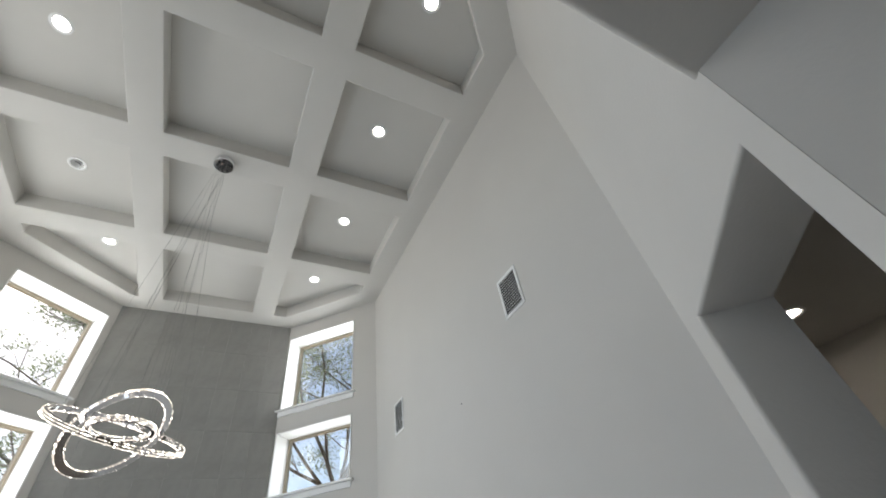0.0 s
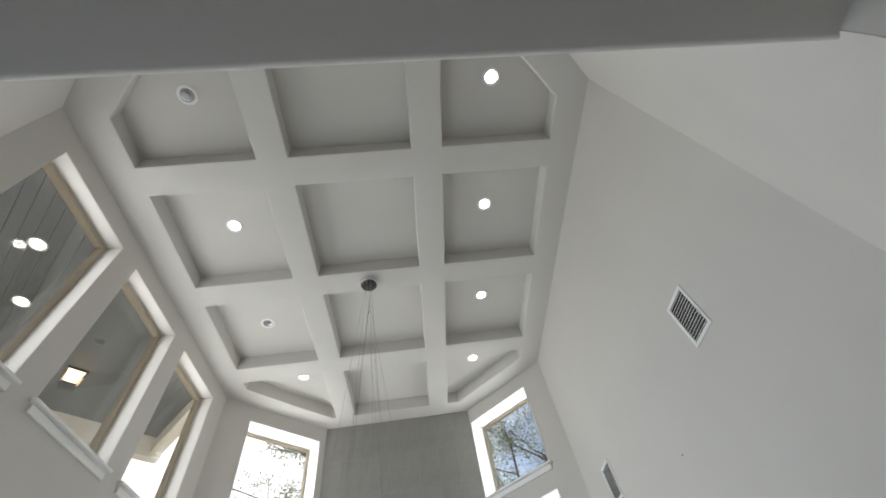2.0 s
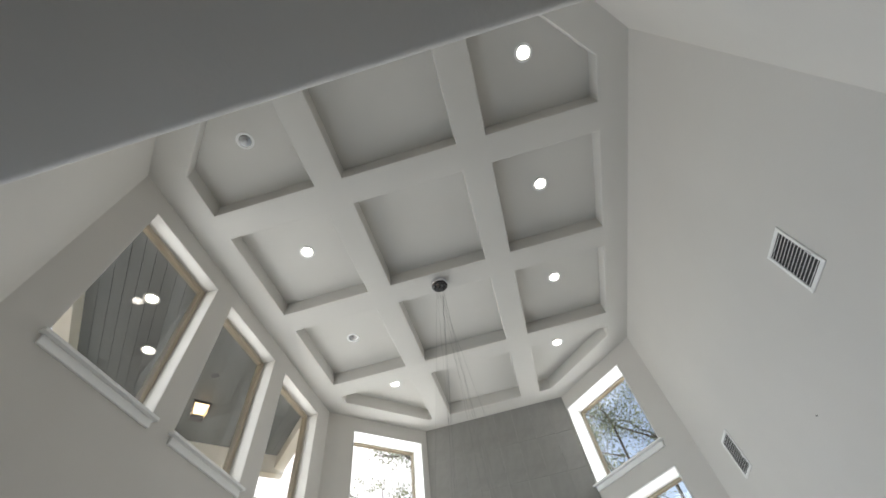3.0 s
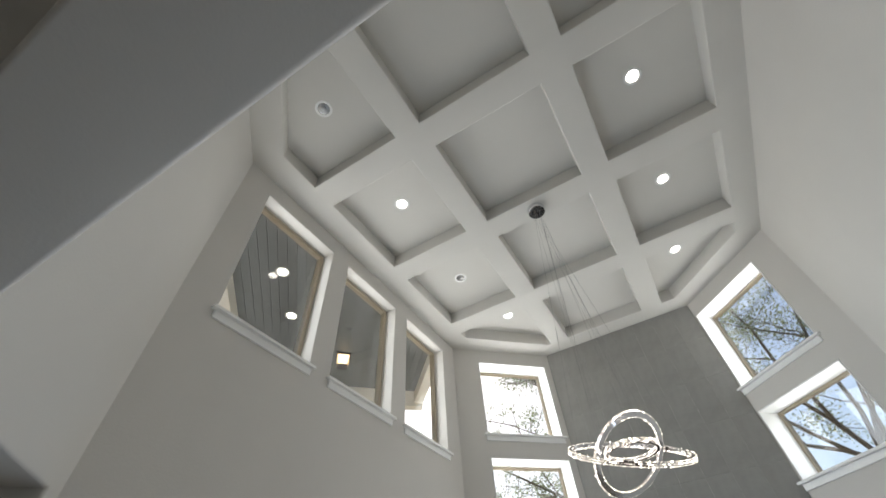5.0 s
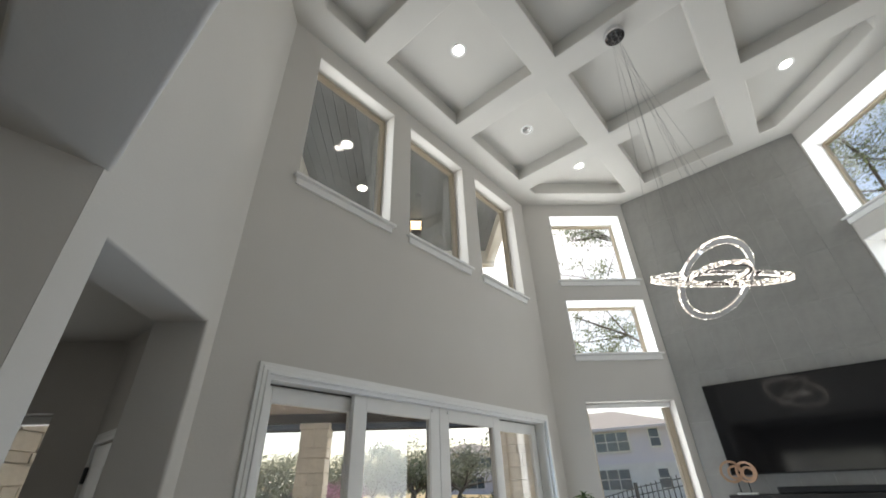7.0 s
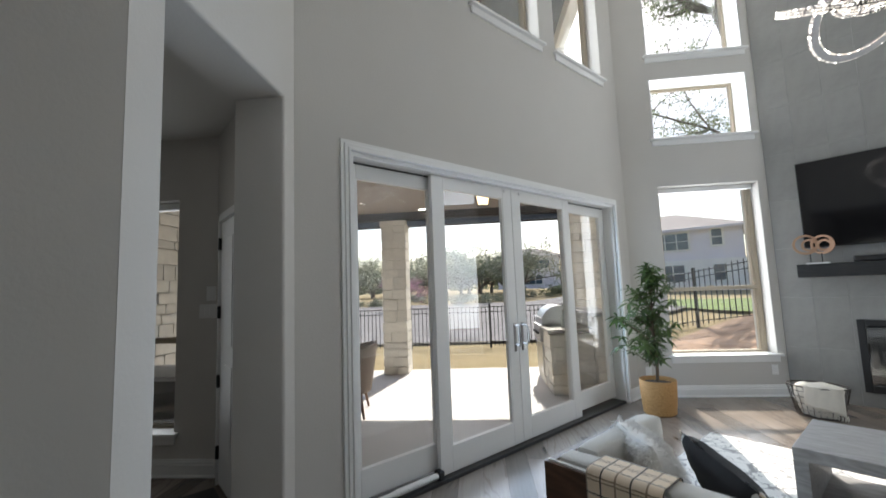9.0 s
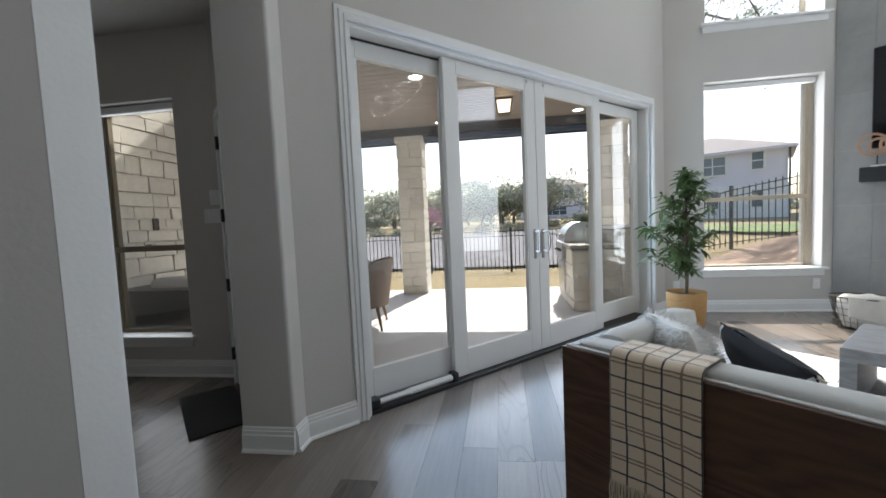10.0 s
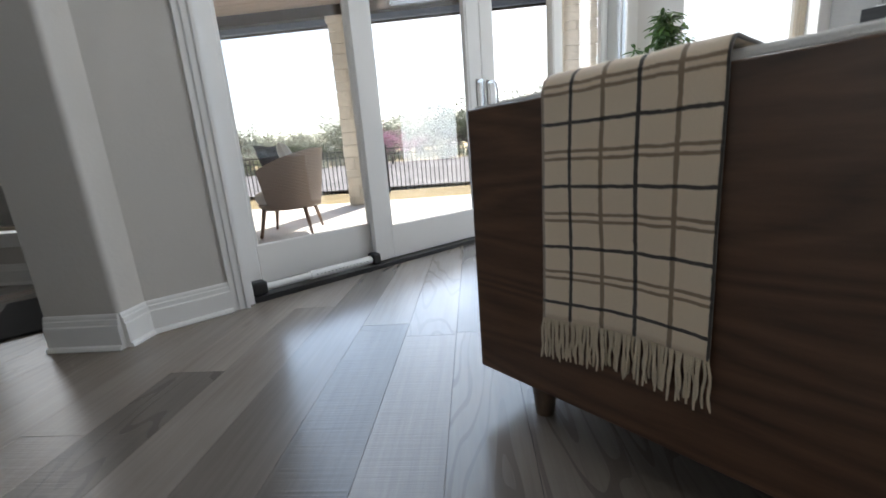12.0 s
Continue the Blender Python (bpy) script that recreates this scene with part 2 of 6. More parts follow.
def tube(bm, pts, r, seg=8, closed=False):
    """A round bar along points; r may be one radius or one per point."""
    pts = [Vector(p) for p in pts]
    n = len(pts)
    rings = []
    up = None
    for i, p in enumerate(pts):
        a = pts[i - 1] if (i or closed) else p
        b2 = pts[(i + 1) % n] if (i < n - 1 or closed) else p
        d = (b2 - a).normalized()
        if up is None:
            up = d.orthogonal().normalized()
        up = (up - d * up.dot(d)).normalized()
        side = d.cross(up)
        rr = r[i] if isinstance(r, (list, tuple)) else r
        rings.append([bm.verts.new(p + (up * math.cos(2 * math.pi * k / seg) + side * math.sin(2 * math.pi * k / seg)) * rr) for k in range(seg)])
    pairs = list(zip(rings, rings[1:])) + ([(rings[-1], rings[0])] if closed else [])
    for a, b2 in pairs:
        for k in range(seg):
            bm.faces.new((a[k], a[(k + 1) % seg], b2[(k + 1) % seg], b2[k]))
    if not closed:
        bm.faces.new(rings[0]), bm.faces.new(list(reversed(rings[-1])))


def wall_pose(p0, p1):
    """Local x along the wall, local y out of the room, local z up."""
    u = (Vector((*p1, 0)) - Vector((*p0, 0))).normalized()
    nrm = Vector((-u.y, u.x, 0))
    return Matrix(((u.x, nrm.x, 0, p0[0]), (u.y, nrm.y, 0, p0[1]), (0, 0, 1, 0), (0, 0, 0, 1)))


def length(p0, p1):
    return math.hypot(p1[0] - p0[0], p1[1] - p0[1])


def wall(name, p0, p1, z0, z1, openings=(), thick=0.25, mitre=(0.0, 0.0), round_=0.012, mat=None, label="", base=True):
    L = length(p0, p1)
    ss = sorted({0.0, L, *[o[0] for o in openings], *[o[1] for o in openings]})
    zs = sorted({z0, z1, *[o[2] for o in openings], *[o[3] for o in openings]})
    solid = {(i, j) for i in range(len(ss) - 1) for j in range(len(zs) - 1)
             if not any(o[0] < (ss[i] + ss[i + 1]) / 2 < o[1] and o[2] < (zs[j] + zs[j + 1]) / 2 < o[3] for o in openings)}
    bm = bmesh.new()
    cache = {}

    def v(i, j, d):
        if (i, j, d) not in cache:
            s = ss[i]
            if d:
                s += -mitre[0] if i == 0 else (mitre[1] if i == len(ss) - 1 else 0)
            cache[(i, j, d)] = bm.verts.new((s, d * thick, zs[j]))
        return cache[(i, j, d)]
    for i, j in solid:
        bm.faces.new((v(i, j, 0), v(i + 1, j, 0), v(i + 1, j + 1, 0), v(i, j + 1, 0)))
        bm.faces.new((v(i, j, 1), v(i, j + 1, 1), v(i + 1, j + 1, 1), v(i + 1, j, 1)))
        for di, dj, a, b2 in ((-1, 0, (i, j), (i, j + 1)), (1, 0, (i + 1, j), (i + 1, j + 1)), (0, -1, (i, j), (i + 1, j)), (0, 1, (i, j + 1), (i + 1, j + 1))):
            if (i + di, j + dj) not in solid:
                bm.faces.new((v(*a, 0), v(*b2, 0), v(*b2, 1), v(*a, 1)))
    bmesh.ops.recalc_face_normals(bm, faces=bm.faces)
    if round_ and openings:
        rim = []
        for e in bm.edges:
            c = (e.verts[0].co + e.verts[1].co) / 2
            if c.y < 1e-6 and len(e.link_faces) == 2 and e.calc_face_angle(0) > 1 and 1e-4 < c.x < L - 1e-4 and z0 + 1e-4 < c.z < z1 - 1e-4:
                rim.append(e)
        if rim:
            bmesh.ops.bevel(bm, geom=rim, offset=round_, segments=4, affect="EDGES", profile=0.5)
    ob = obj(name, bm, mat or WALL, True)
    ob.matrix_world = wall_pose(p0, p1)
    return tagged(ob, label or "light warm grey painted plaster wall", "wall", kind="structure")


def skirting(p0, p1, s0, s1, name="baseboard", m0=0.0, m1=0.0):
    """White stepped baseboard on the room side of a wall from s0 to s1; m0, m1 mitre its ends."""
    prof = [(0, 0), (-0.031, 0), (-0.031, 0.006), (-0.027, 0.014), (-0.018, 0.019), (-0.018, 0.095), (-0.013, 0.1), (-0.013, 0.118), (-0.008, 0.122), (-0.008, 0.132), (-0.004, 0.14), (0, 0.14)]
    bm = bmesh.new()
    a = [bm.verts.new((s0 - y * m0, y, z)) for y, z in prof]
    b2 = [bm.verts.new((s1 + y * m1, y, z)) for y, z in prof]
    for i in range(len(prof) - 1):
        bm.faces.new((a[i], a[i + 1], b2[i + 1], b2[i]))
    bm.faces.new(a), bm.faces.new(list(reversed(b2)))
    ob = obj(name, bm, TRIM)
    ob.matrix_world = wall_pose(p0, p1)
    return tagged(ob, "white painted stepped wooden baseboard along the wall", "baseboard", kind="structure")


# ---- the great room: an eight-sided plan ----
A, B = (-4.0, -0.616), (-4.0, 3.78)
C, D = (-2.71, 5.0), (-0.235, 5.0)
E_, F = (0.926, 3.84), (0.926, -0.605)
G, K = (0.05, -1.481), (-3.135, -1.481)
H = 6.0
SOFFIT = 2.90
T8 = 0.25 * math.tan(radians(22.5))

# openings as (from, to, bottom, top) along each wall
SL0, SL1, SLH = 0.385, 4.075, 2.45          # slider, from A towards B
clere = [(0.33, 1.385, 4.10, 5.762), (1.675, 2.72, 4.10, 5.762), (3.012, 4.04, 4.10, 5.762)]
LCH = length(B, C)
lw_s0, lw_s1 = 0.44, 1.67
left_wins = [(lw_s0, lw_s1, 4.5, 5.765), (lw_s0, lw_s1, 3.33, 4.19), (lw_s0, lw_s1, 0.49, 2.70)]
RCH = length(D, E_)
right_wins = [(RCH - lw_s1 + 0.05, RCH - lw_s0 + 0.05, z0, z1) for _, _, z0, z1 in left_wins]
DOORH = 2.67
nl_open = [(0.167, 1.095, 0.0, DOORH)]    # on K..A, from K
nr_open = [(0.19, 1.12, 0.0, DOORH)]      # on F..G, from F

wall("wall_west", A, B, 0, H + 0.3, [(SL0, SL1, 0, SLH)] + clere, mitre=(T8, T8))
wall("wall_northwest", B, C, 0, H + 0.3, left_wins, thick=0.385, mitre=(T8, T8))
wall("wall_north", C, D, 0, H + 0.3, mitre=(T8, T8), label="grey stone-tiled fireplace wall", mat=WALL)
wall("wall_northeast", D, E_, 0, H + 0.3, right_wins, thick=0.385, mitre=(T8, T8))
wall("wall_east", E_, F, 0, H + 0.3, mitre=(T8, T8))
wall("wall_southeast", F, G, 0, H + 0.3, nr_open, thick=0.31, mitre=(T8, 0.0), round_=0.02)
wall("wall_southwest", K, A, 0, H + 0.3, nl_open, thick=0.31, mitre=(0.0, T8), round_=0.02)
# the broad opening to the kitchen: header above, deep jambs
bm = bmesh.new()
box(bm, K[0] - 0.06, -1.83, SOFFIT, G[0] + 0.06, -1.455, H + 0.3)
rim = [e for e in bm.edges if all(abs(v.co.z - SOFFIT) < 1e-4 for v in e.verts) and abs(e.verts[0].co.y - e.verts[1].co.y) < 1e-4]
bmesh.ops.bevel(bm, geom=rim, offset=0.02, segments=5, affect="EDGES", profile=0.5)
tagged(obj("wall_south", bm, WALL, True), "light grey plaster header wall above the kitchen opening", "wall", kind="structure")


def column_box(name, x0, y0, z0, x1, y1, z1, label, mat=None):
    return tagged(obj(name, boxed(x0, y0, z0, x1, y1, z1), mat or WALL), label, "wall", kind="structure")


# kitchen shell and halls, plain, to close the place
column_box("wall_kitchen_west", K[0] - 0.12, -6.0, 0, K[0], -1.483, 3.1, "light grey plaster jamb and side wall")
column_box("wall_kitchen_east", G[0], -6.0, 0, G[0] + 0.12, -1.483, 3.1, "light grey plaster jamb and side wall")
# the opening is for an unseen window, added to bring light from behind
wall("wall_kitchen_south", (G[0], -6.0), (K[0], -6.0), 0, 3.1, [(0.4, 2.8, 0.95, 2.4)], thick=0.2)
tagged(obj("ceiling_kitchen", boxed(K[0] - 0.12, -6.12, 3.1, G[0] + 0.12, -1.83, 3.2), CEIL), "plain off-white plaster ceiling", "ceiling", kind="structure")

# hall behind the southwest opening
HW0, HW1 = (-7.6, -2.89), (-5.46, -0.75)      # hall window wall, running north-east
HWL = length(HW0, HW1)
hall_wins = [(HWL - 1.20, HWL - 0.37, 0.33, 2.34), (HWL - 2.25, HWL - 1.39, 0.33, 2.34)]
wall("wall_hall_windows", HW0, HW1, 0, 2.9, hall_wins, thick=0.2, round_=0.01, mitre=(0.0, 0.08))
wall("wall_hall_patio", HW1, (-4.25, -0.75), 0, 2.9, [(0.19, 1.09, 0, 2.1)], thick=0.2, round_=0.0)
column_box("wall_hall_south", -7.8, -4.6, 0, K[0] - 0.12, -4.5, 2.9, "plain light grey plaster wall")
column_box("wall_hall_west", -7.9, -4.6, 0, -7.6, -2.89, 2.9, "plain light grey plaster wall")
bm = bmesh.new()
vs = [bm.verts.new((x, y, 2.9)) for x, y in ((-7.8, -4.6), (K[0] - 0.12, -4.6), (K[0] - 0.12, -1.6), (-3.35, -1.72), (-4.25, -0.8), (-4.25, -0.55), (-5.4, -0.55), (-7.8, -2.95))]
bm.faces.new(vs)
r = bmesh.ops.extrude_face_region(bm, geom=bm.faces[:])
bmesh.ops.translate(bm, vec=(0, 0, 0.2), verts=[g for g in r["geom"] if isinstance(g, bmesh.types.BMVert)])
tagged(obj("ceiling_hall", bm, CEIL), "plain off-white hall ceiling", "ceiling", kind="structure")

# hall behind the southeast opening
column_box("wall_east_hall_south", G[0] + 0.12, -3.6, 0, 3.2, -3.5, 2.9, "plain light grey plaster wall")
column_box("wall_east_hall_east", 2.6, -3.5, 0, 2.7, 0.2, 2.9, "plain light grey plaster wall")
column_box("wall_east_hall_north", 1.2, -0.2, 0, 2.6, -0.1, 2.9, "plain light grey plaster wall")
bm = bmesh.new()
bm.faces.new([bm.verts.new((x, y, 2.9)) for x, y in ((0.17, -3.6), (2.7, -3.6), (2.7, -0.1), (1.2, -0.1), (1.2, -0.85), (0.33, -1.7), (0.17, -1.7))])
r = bmesh.ops.extrude_face_region(bm, geom=bm.faces[:])
bmesh.ops.translate(bm, vec=(0, 0, 0.15), verts=[g for g in r["geom"] if isinstance(g, bmesh.types.BMVert)])
tagged(obj("ceiling_east_hall", bm, CEIL), "plain off-white hall ceiling", "ceiling", kind="structure")

# ---- coffered ceiling ----
OCT = [A, B, C, D, E_, F, G, K]
cols = [(-3.66, -2.50), (-2.18, -0.908), (-0.578, 0.613)]
rws = [(-1.14, 0.0), (0.325, 1.588), (1.91, 3.17), (3.49, 4.68)]
INSET = 0.33
DEPTH = 0.21
bm = bmesh.new()
bm.faces.new([bm.verts.new((x, y, H)) for x, y in OCT])
cx, cy = -1.537, 1.77
planes = []
for a, b2 in zip(OCT, OCT[1:] + OCT[:1]):
    u = Vector((b2[0] - a[0], b2[1] - a[1], 0)).normalized()
    inn = Vector((u.y, -u.x, 0))
    planes.append((Vector((a[0], a[1], H)) + inn * INSET, inn))
cuts = [((x, 0, H), (1, 0, 0)) for c in cols for x in c] + [((0, y, H), (0, 1, 0)) for r_ in rws for y in r_]
cuts += [(p, nn) for i, (p, nn) in enumerate(planes) if i in (1, 3, 5, 7)]
for co, no in cuts:
    bmesh.ops.bisect_plane(bm, geom=bm.verts[:] + bm.edges[:] + bm.faces[:], plane_co=co, plane_no=no, dist=1e-5)


def in_coffer(c):
    if not any(a < c.x < b2 for a, b2 in cols) or not any(a < c.y < b2 for a, b2 in rws):
        return False
    return all((c - p).dot(nn) > 0 for i, (p, nn) in enumerate(planes) if i in (1, 3, 5, 7))


fs = [f for f in bm.faces if in_coffer(f.calc_center_median())]
ext = bmesh.ops.extrude_face_region(bm, geom=fs)
bmesh.ops.delete(bm, geom=[f for f in fs if f.is_valid], context="FACES_ONLY")
bmesh.ops.translate(bm, vec=(0, 0, DEPTH), verts=[g for g in ext["geom"] if isinstance(g, bmesh.types.BMVert)])
bmesh.ops.dissolve_limit(bm, angle_limit=0.01, verts=bm.verts[:], edges=bm.edges[:])
bmesh.ops.recalc_face_normals(bm, faces=bm.faces)
lip = [e for e in bm.edges if len(e.link_faces) == 2 and e.calc_face_angle(0) > 1 and all(abs(v.co.z - H) < 1e-4 for v in e.verts)]
bmesh.ops.bevel(bm, geom=lip, offset=0.014, segments=3, affect="EDGES", profile=0.5)
tagged(obj("ceiling", bm, CEIL, True), "off-white coffered plaster ceiling with deep square recesses", "ceiling", kind="structure")
bm = bmesh.new()
bm.faces.new([bm.verts.new((cx + (x - cx) * 1.17, cy + (y - cy) * 1.13, H + DEPTH + 0.06)) for x, y in OCT])
r = bmesh.ops.extrude_face_region(bm, geom=bm.faces[:])
bmesh.ops.translate(bm, vec=(0, 0, 0.15), verts=[g for g in r["geom"] if isinstance(g, bmesh.types.BMVert)])
tagged(obj("roof_deck", bm, CEIL), "plain roof deck above the ceiling", "roof", kind="structure")

# ---- floor base ----
DARKSUB = plain("dark_floor_joint", (0.03, 0.024, 0.02), 0.7)
bm = bmesh.new()
bm.faces.new([bm.verts.new((x, y, -0.016)) for x, y in ((-7.8, -6.1), (3.2, -6.1), (3.2, 3.9), (0.9, 4.3), (-0.3, 5.2), (-2.7, 5.2), (-4.15, 3.85), (-4.15, -0.6), (-5.4, -0.6), (-7.8, -3.0))])
r = bmesh.ops.extrude_face_region(bm, geom=bm.faces[:])
bmesh.ops.translate(bm, vec=(0, 0, -0.15), verts=[g for g in r["geom"] if isinstance(g, bmesh.types.BMVert)])
FLOOR = tagged(obj("floor", bm, DARKSUB), "grey-brown oak plank floor laid on the diagonal", "floor", kind="structure")


# ---- windows ----
def window(name, p0, p1, o, thick, wm, label, hung=False, sill=True, dl=0.0, shade=False, lined=False):
    """A framed window in the opening o of a wall; glass set deep, sill on the room side."""
    s0, s1, z0, z1 = o
    W = wall_pose(p0, p1)
    top = empty(name, W)
    tagged(top, label, "window", kind="structure")
    d0, d1, fw = thick - 0.085, thick - 0.02, 0.042 if lined else 0.05
    if lined:       # white boards line the deep opening
        for b4 in ((s0 + 0.001, z0 + 0.024, s0 + 0.014, z1 - 0.014), (s1 - 0.014, z0 + 0.024, s1 - 0.001, z1 - 0.014), (s0 + 0.001, z1 - 0.014, s1 - 0.001, z1 - 0.001)):
            part("window_return", boxed(b4[0], -0.002, b4[1], b4[2], d0, b4[3], bevel=0.003), TRIM, top, "white painted return")
    for k, b4 in enumerate(((s0, z0, s0 + fw, z1), (s1 - fw, z0, s1, z1), (s0 + fw, z1 - fw, s1 - fw, z1), (s0 + fw, z0, s1 - fw, z0 + fw))):
        bm = boxed(b4[0], d0, b4[1], b4[2], d1, b4[3], bevel=0.006)
        part("window_frame", bm, wm, top)
    if hung:
        zm = z0 + (z1 - z0) * 0.385
        part("meeting_rail", boxed(s0 + fw, d0 - 0.012, zm - 0.025, s1 - fw, d1, zm + 0.025, bevel=0.006), wm, top)
        panes = [(z0 + fw, zm - 0.025), (zm + 0.025, z1 - fw)]
        part("sash_lock", boxed((s0 + s1) / 2 - 0.03, d0 - 0.03, zm + 0.025, (s0 + s1) / 2 + 0.03, d0 + 0.02, zm + 0.04, bevel=0.004), wm, top)
        for a, b2 in panes:      # sash stiles
            part("sash_stile", boxed(s0 + fw, d0 + 0.012, a, s0 + fw + 0.025, d1 - 0.01, b2), wm, top)
            part("sash_stile", boxed(s1 - fw - 0.025, d0 + 0.012, a, s1 - fw, d1 - 0.01, b2), wm, top)
    else:
        panes = [(z0 + fw, z1 - fw)]
    for a, b2 in panes:
        g = part("pane", boxed(s0 + fw, d0 + 0.03, a, s1 - fw, d0 + 0.036, b2), GLASS, top)
        g.visible_shadow = False
    if sill:
        part("window_sill", boxed(s0 - 0.05, -0.055, z0 - 0.004, s1 + 0.05, d0, z0 + 0.024, bevel=0.005), TRIM, top, "white painted sill")
        part("window_apron", boxed(s0 - 0.02, -0.02, z0 - 0.075, s1 + 0.02, 0.004, z0 - 0.004, bevel=0.006), TRIM, top, "white painted apron")
    if shade:
        part("rolled_shade", boxed(s0 + 0.01, d0 - 0.06, z1 - 0.07, s1 - 0.01, d0 - 0.005, z1 - 0.004, bevel=0.012), TRIM, top, "white rolled-up blind")
    if dl:
        n = W.to_3x3() @ Vector((0, -1, 0))
        skylight(W @ Vector(((s0 + s1) / 2, d0 - 0.015, (z0 + z1) / 2)), n, s1 - s0 - 0.12, z1 - z0 - 0.12, dl)
    return top


k = 1
for o in clere:
    window("window_%d" % k, A, B, o, 0.25, TAN, "tan-framed fixed clerestory window with a white sill", dl=8); k += 1
for o, watts in zip(left_wins[:2], (14, 9)):
    window("window_%d" % k, B, C, o, 0.385, TAN, "tan-framed fixed window with a white sill", dl=watts, lined=True); k += 1
window("window_%d" % k, B, C, left_wins[2], 0.25, TAN, "tan-framed tall double-hung window with a white sill", True, dl=16, shade=True); k += 1
for o, watts in zip(right_wins[:2], (11, 4)):
    window("window_%d" % k, D, E_, o, 0.385, TAN, "tan-framed fixed window with a white sill", dl=watts, lined=True); k += 1
window("window_%d" % k, D, E_, right_wins[2], 0.25, TAN, "tan-framed tall double-hung window with a white sill", True, dl=14, shade=True); k += 1
# unseen kitchen window with its lamp, added to brighten the sofa back and jambs
window("window_%d" % k, (G[0], -6.0), (K[0], -6.0), (0.4, 2.8, 0.95, 2.4), 0.2, TAN, "wide kitchen window behind the walker", dl=4.0); k += 1
BROWNF = plain("olive_tan_window_frame", (0.27, 0.225, 0.155), 0.45, vary=0.05)
for o in hall_wins:
    window("window_%d" % k, HW0, HW1, o, 0.2, BROWNF, "olive-tan framed tall double-hung hall window", True, dl=3, shade=True); k += 1

# ---- sliding patio door in the west wall ----
WA = wall_pose(A, B)
slider = tagged(empty("door_1", WA), "white four-panel glazed sliding patio door", "door", kind="structure")
cw = 0.095


def moulding(name, pts, prof, mat, parent):
    """Sweep a flat profile (across, proud) along an open path of (s, z) with mitred corners; across points outwards."""
    bm = bmesh.new()
    rings = []
    n = len(pts)
    for i, (s, z) in enumerate(pts):
        p = Vector((s, z))
        d0 = (p - Vector(pts[i - 1])).normalized() if i else None
        d1 = (Vector(pts[i + 1]) - p).normalized() if i < n - 1 else None
        n0 = Vector((-d0.y, d0.x)) if d0 else None
        n1 = Vector((-d1.y, d1.x)) if d1 else None
        nn = n0 if n1 is None else n1 if n0 is None else (n0 + n1) / (1 + n0.dot(n1))
        rings.append([bm.verts.new((p.x + nn.x * a, pr, p.y + nn.y * a)) for a, pr in prof])
    for a, b2 in zip(rings, rings[1:]):
        for j in range(len(prof) - 1):
            bm.faces.new((a[j], a[j + 1], b2[j + 1], b2[j]))
    bm.faces.new(rings[0]), bm.faces.new(list(reversed(rings[-1])))
    return part(name, bm, mat, parent)


CASE = [(0.0, 0.0), (0.0, -0.03), (0.016, -0.03), (0.022, -0.022), (0.044, -0.022), (0.05, -0.014), (0.072, -0.014), (0.072, 0.0)]
moulding("casing", [(SL0, 0), (SL0, SLH), (SL1, SLH), (SL1, 0)], CASE, TRIM, slider)
part("jamb", boxed(SL0, 0.004, 0, SL0 + 0.03, 0.22, SLH - 0.03), TRIM, slider)
part("jamb", boxed(SL1 - 0.03, 0.004, 0, SL1, 0.22, SLH - 0.03), TRIM, slider)
part("head", boxed(SL0, 0.004, SLH - 0.03, SL1, 0.22, SLH), TRIM, slider)
part("threshold", boxed(SL0 + 0.03, 0.004, -0.012, SL1 - 0.03, 0.24, 0.027, bevel=0.004), BLACK, slider, "black sill track")
part("head_track", boxed(SL0 + 0.03, 0.125, SLH - 0.039, SL1 - 0.03, 0.2, SLH - 0.03), BLACK, slider, "black head track")


def leaf(name, s0, s1, d, stile=0.115, rail=0.11, foot=0.2, gap=0.04):
    z0, z1 = (0.055 if d > 0.1 else 0.03), SLH - gap
    lf = part(name, boxed(s0, d, z0, s0 + stile, d + 0.045, z1, bevel=0.006), TRIM, slider)
    part("stile", boxed(s1 - stile, d, z0, s1, d + 0.045, z1, bevel=0.006), TRIM, lf)
    part("rail", boxed(s0 + stile, d + 0.001, z1 - rail, s1 - stile, d + 0.044, z1, bevel=0.004), TRIM, lf)
    part("rail", boxed(s0 + stile, d + 0.001, z0, s1 - stile, d + 0.044, z0 + foot, bevel=0.004), TRIM, lf)
    for a, b2, c, e in ((s0 + stile, z0 + foot, s0 + stile + 0.012, z1 - rail), (s1 - stile - 0.012, z0 + foot, s1 - stile, z1 - rail)):
        part("glazing_bead", boxed(a, d + 0.006, b2, c, d + 0.04, e), TRIM, lf)
    g = part("pane", boxed(s0 + stile + 0.004, d + 0.018, z0 + foot - 0.005, s1 - stile - 0.004, d + 0.026, z1 - rail + 0.005), GLASS, lf)
    g.visible_shadow = False
    return lf


q = (SL1 - SL0 - 0.06)
m0 = SL0 + 0.03
leaf("sliding_panel", m0, 1.265, 0.13, 0.085)
l2 = leaf("sliding_panel", 1.15, 2.15, 0.06, 0.125, gap=0.031)
l3 = leaf("sliding_panel", 2.155, 3.155, 0.06, 0.125, gap=0.031)
leaf("sliding_panel", 3.09, SL1 - 0.03, 0.13, 0.105)


SATIN = plain("satin_nickel", (0.32, 0.3, 0.28), 0.35, 0.9, vary=0.05)


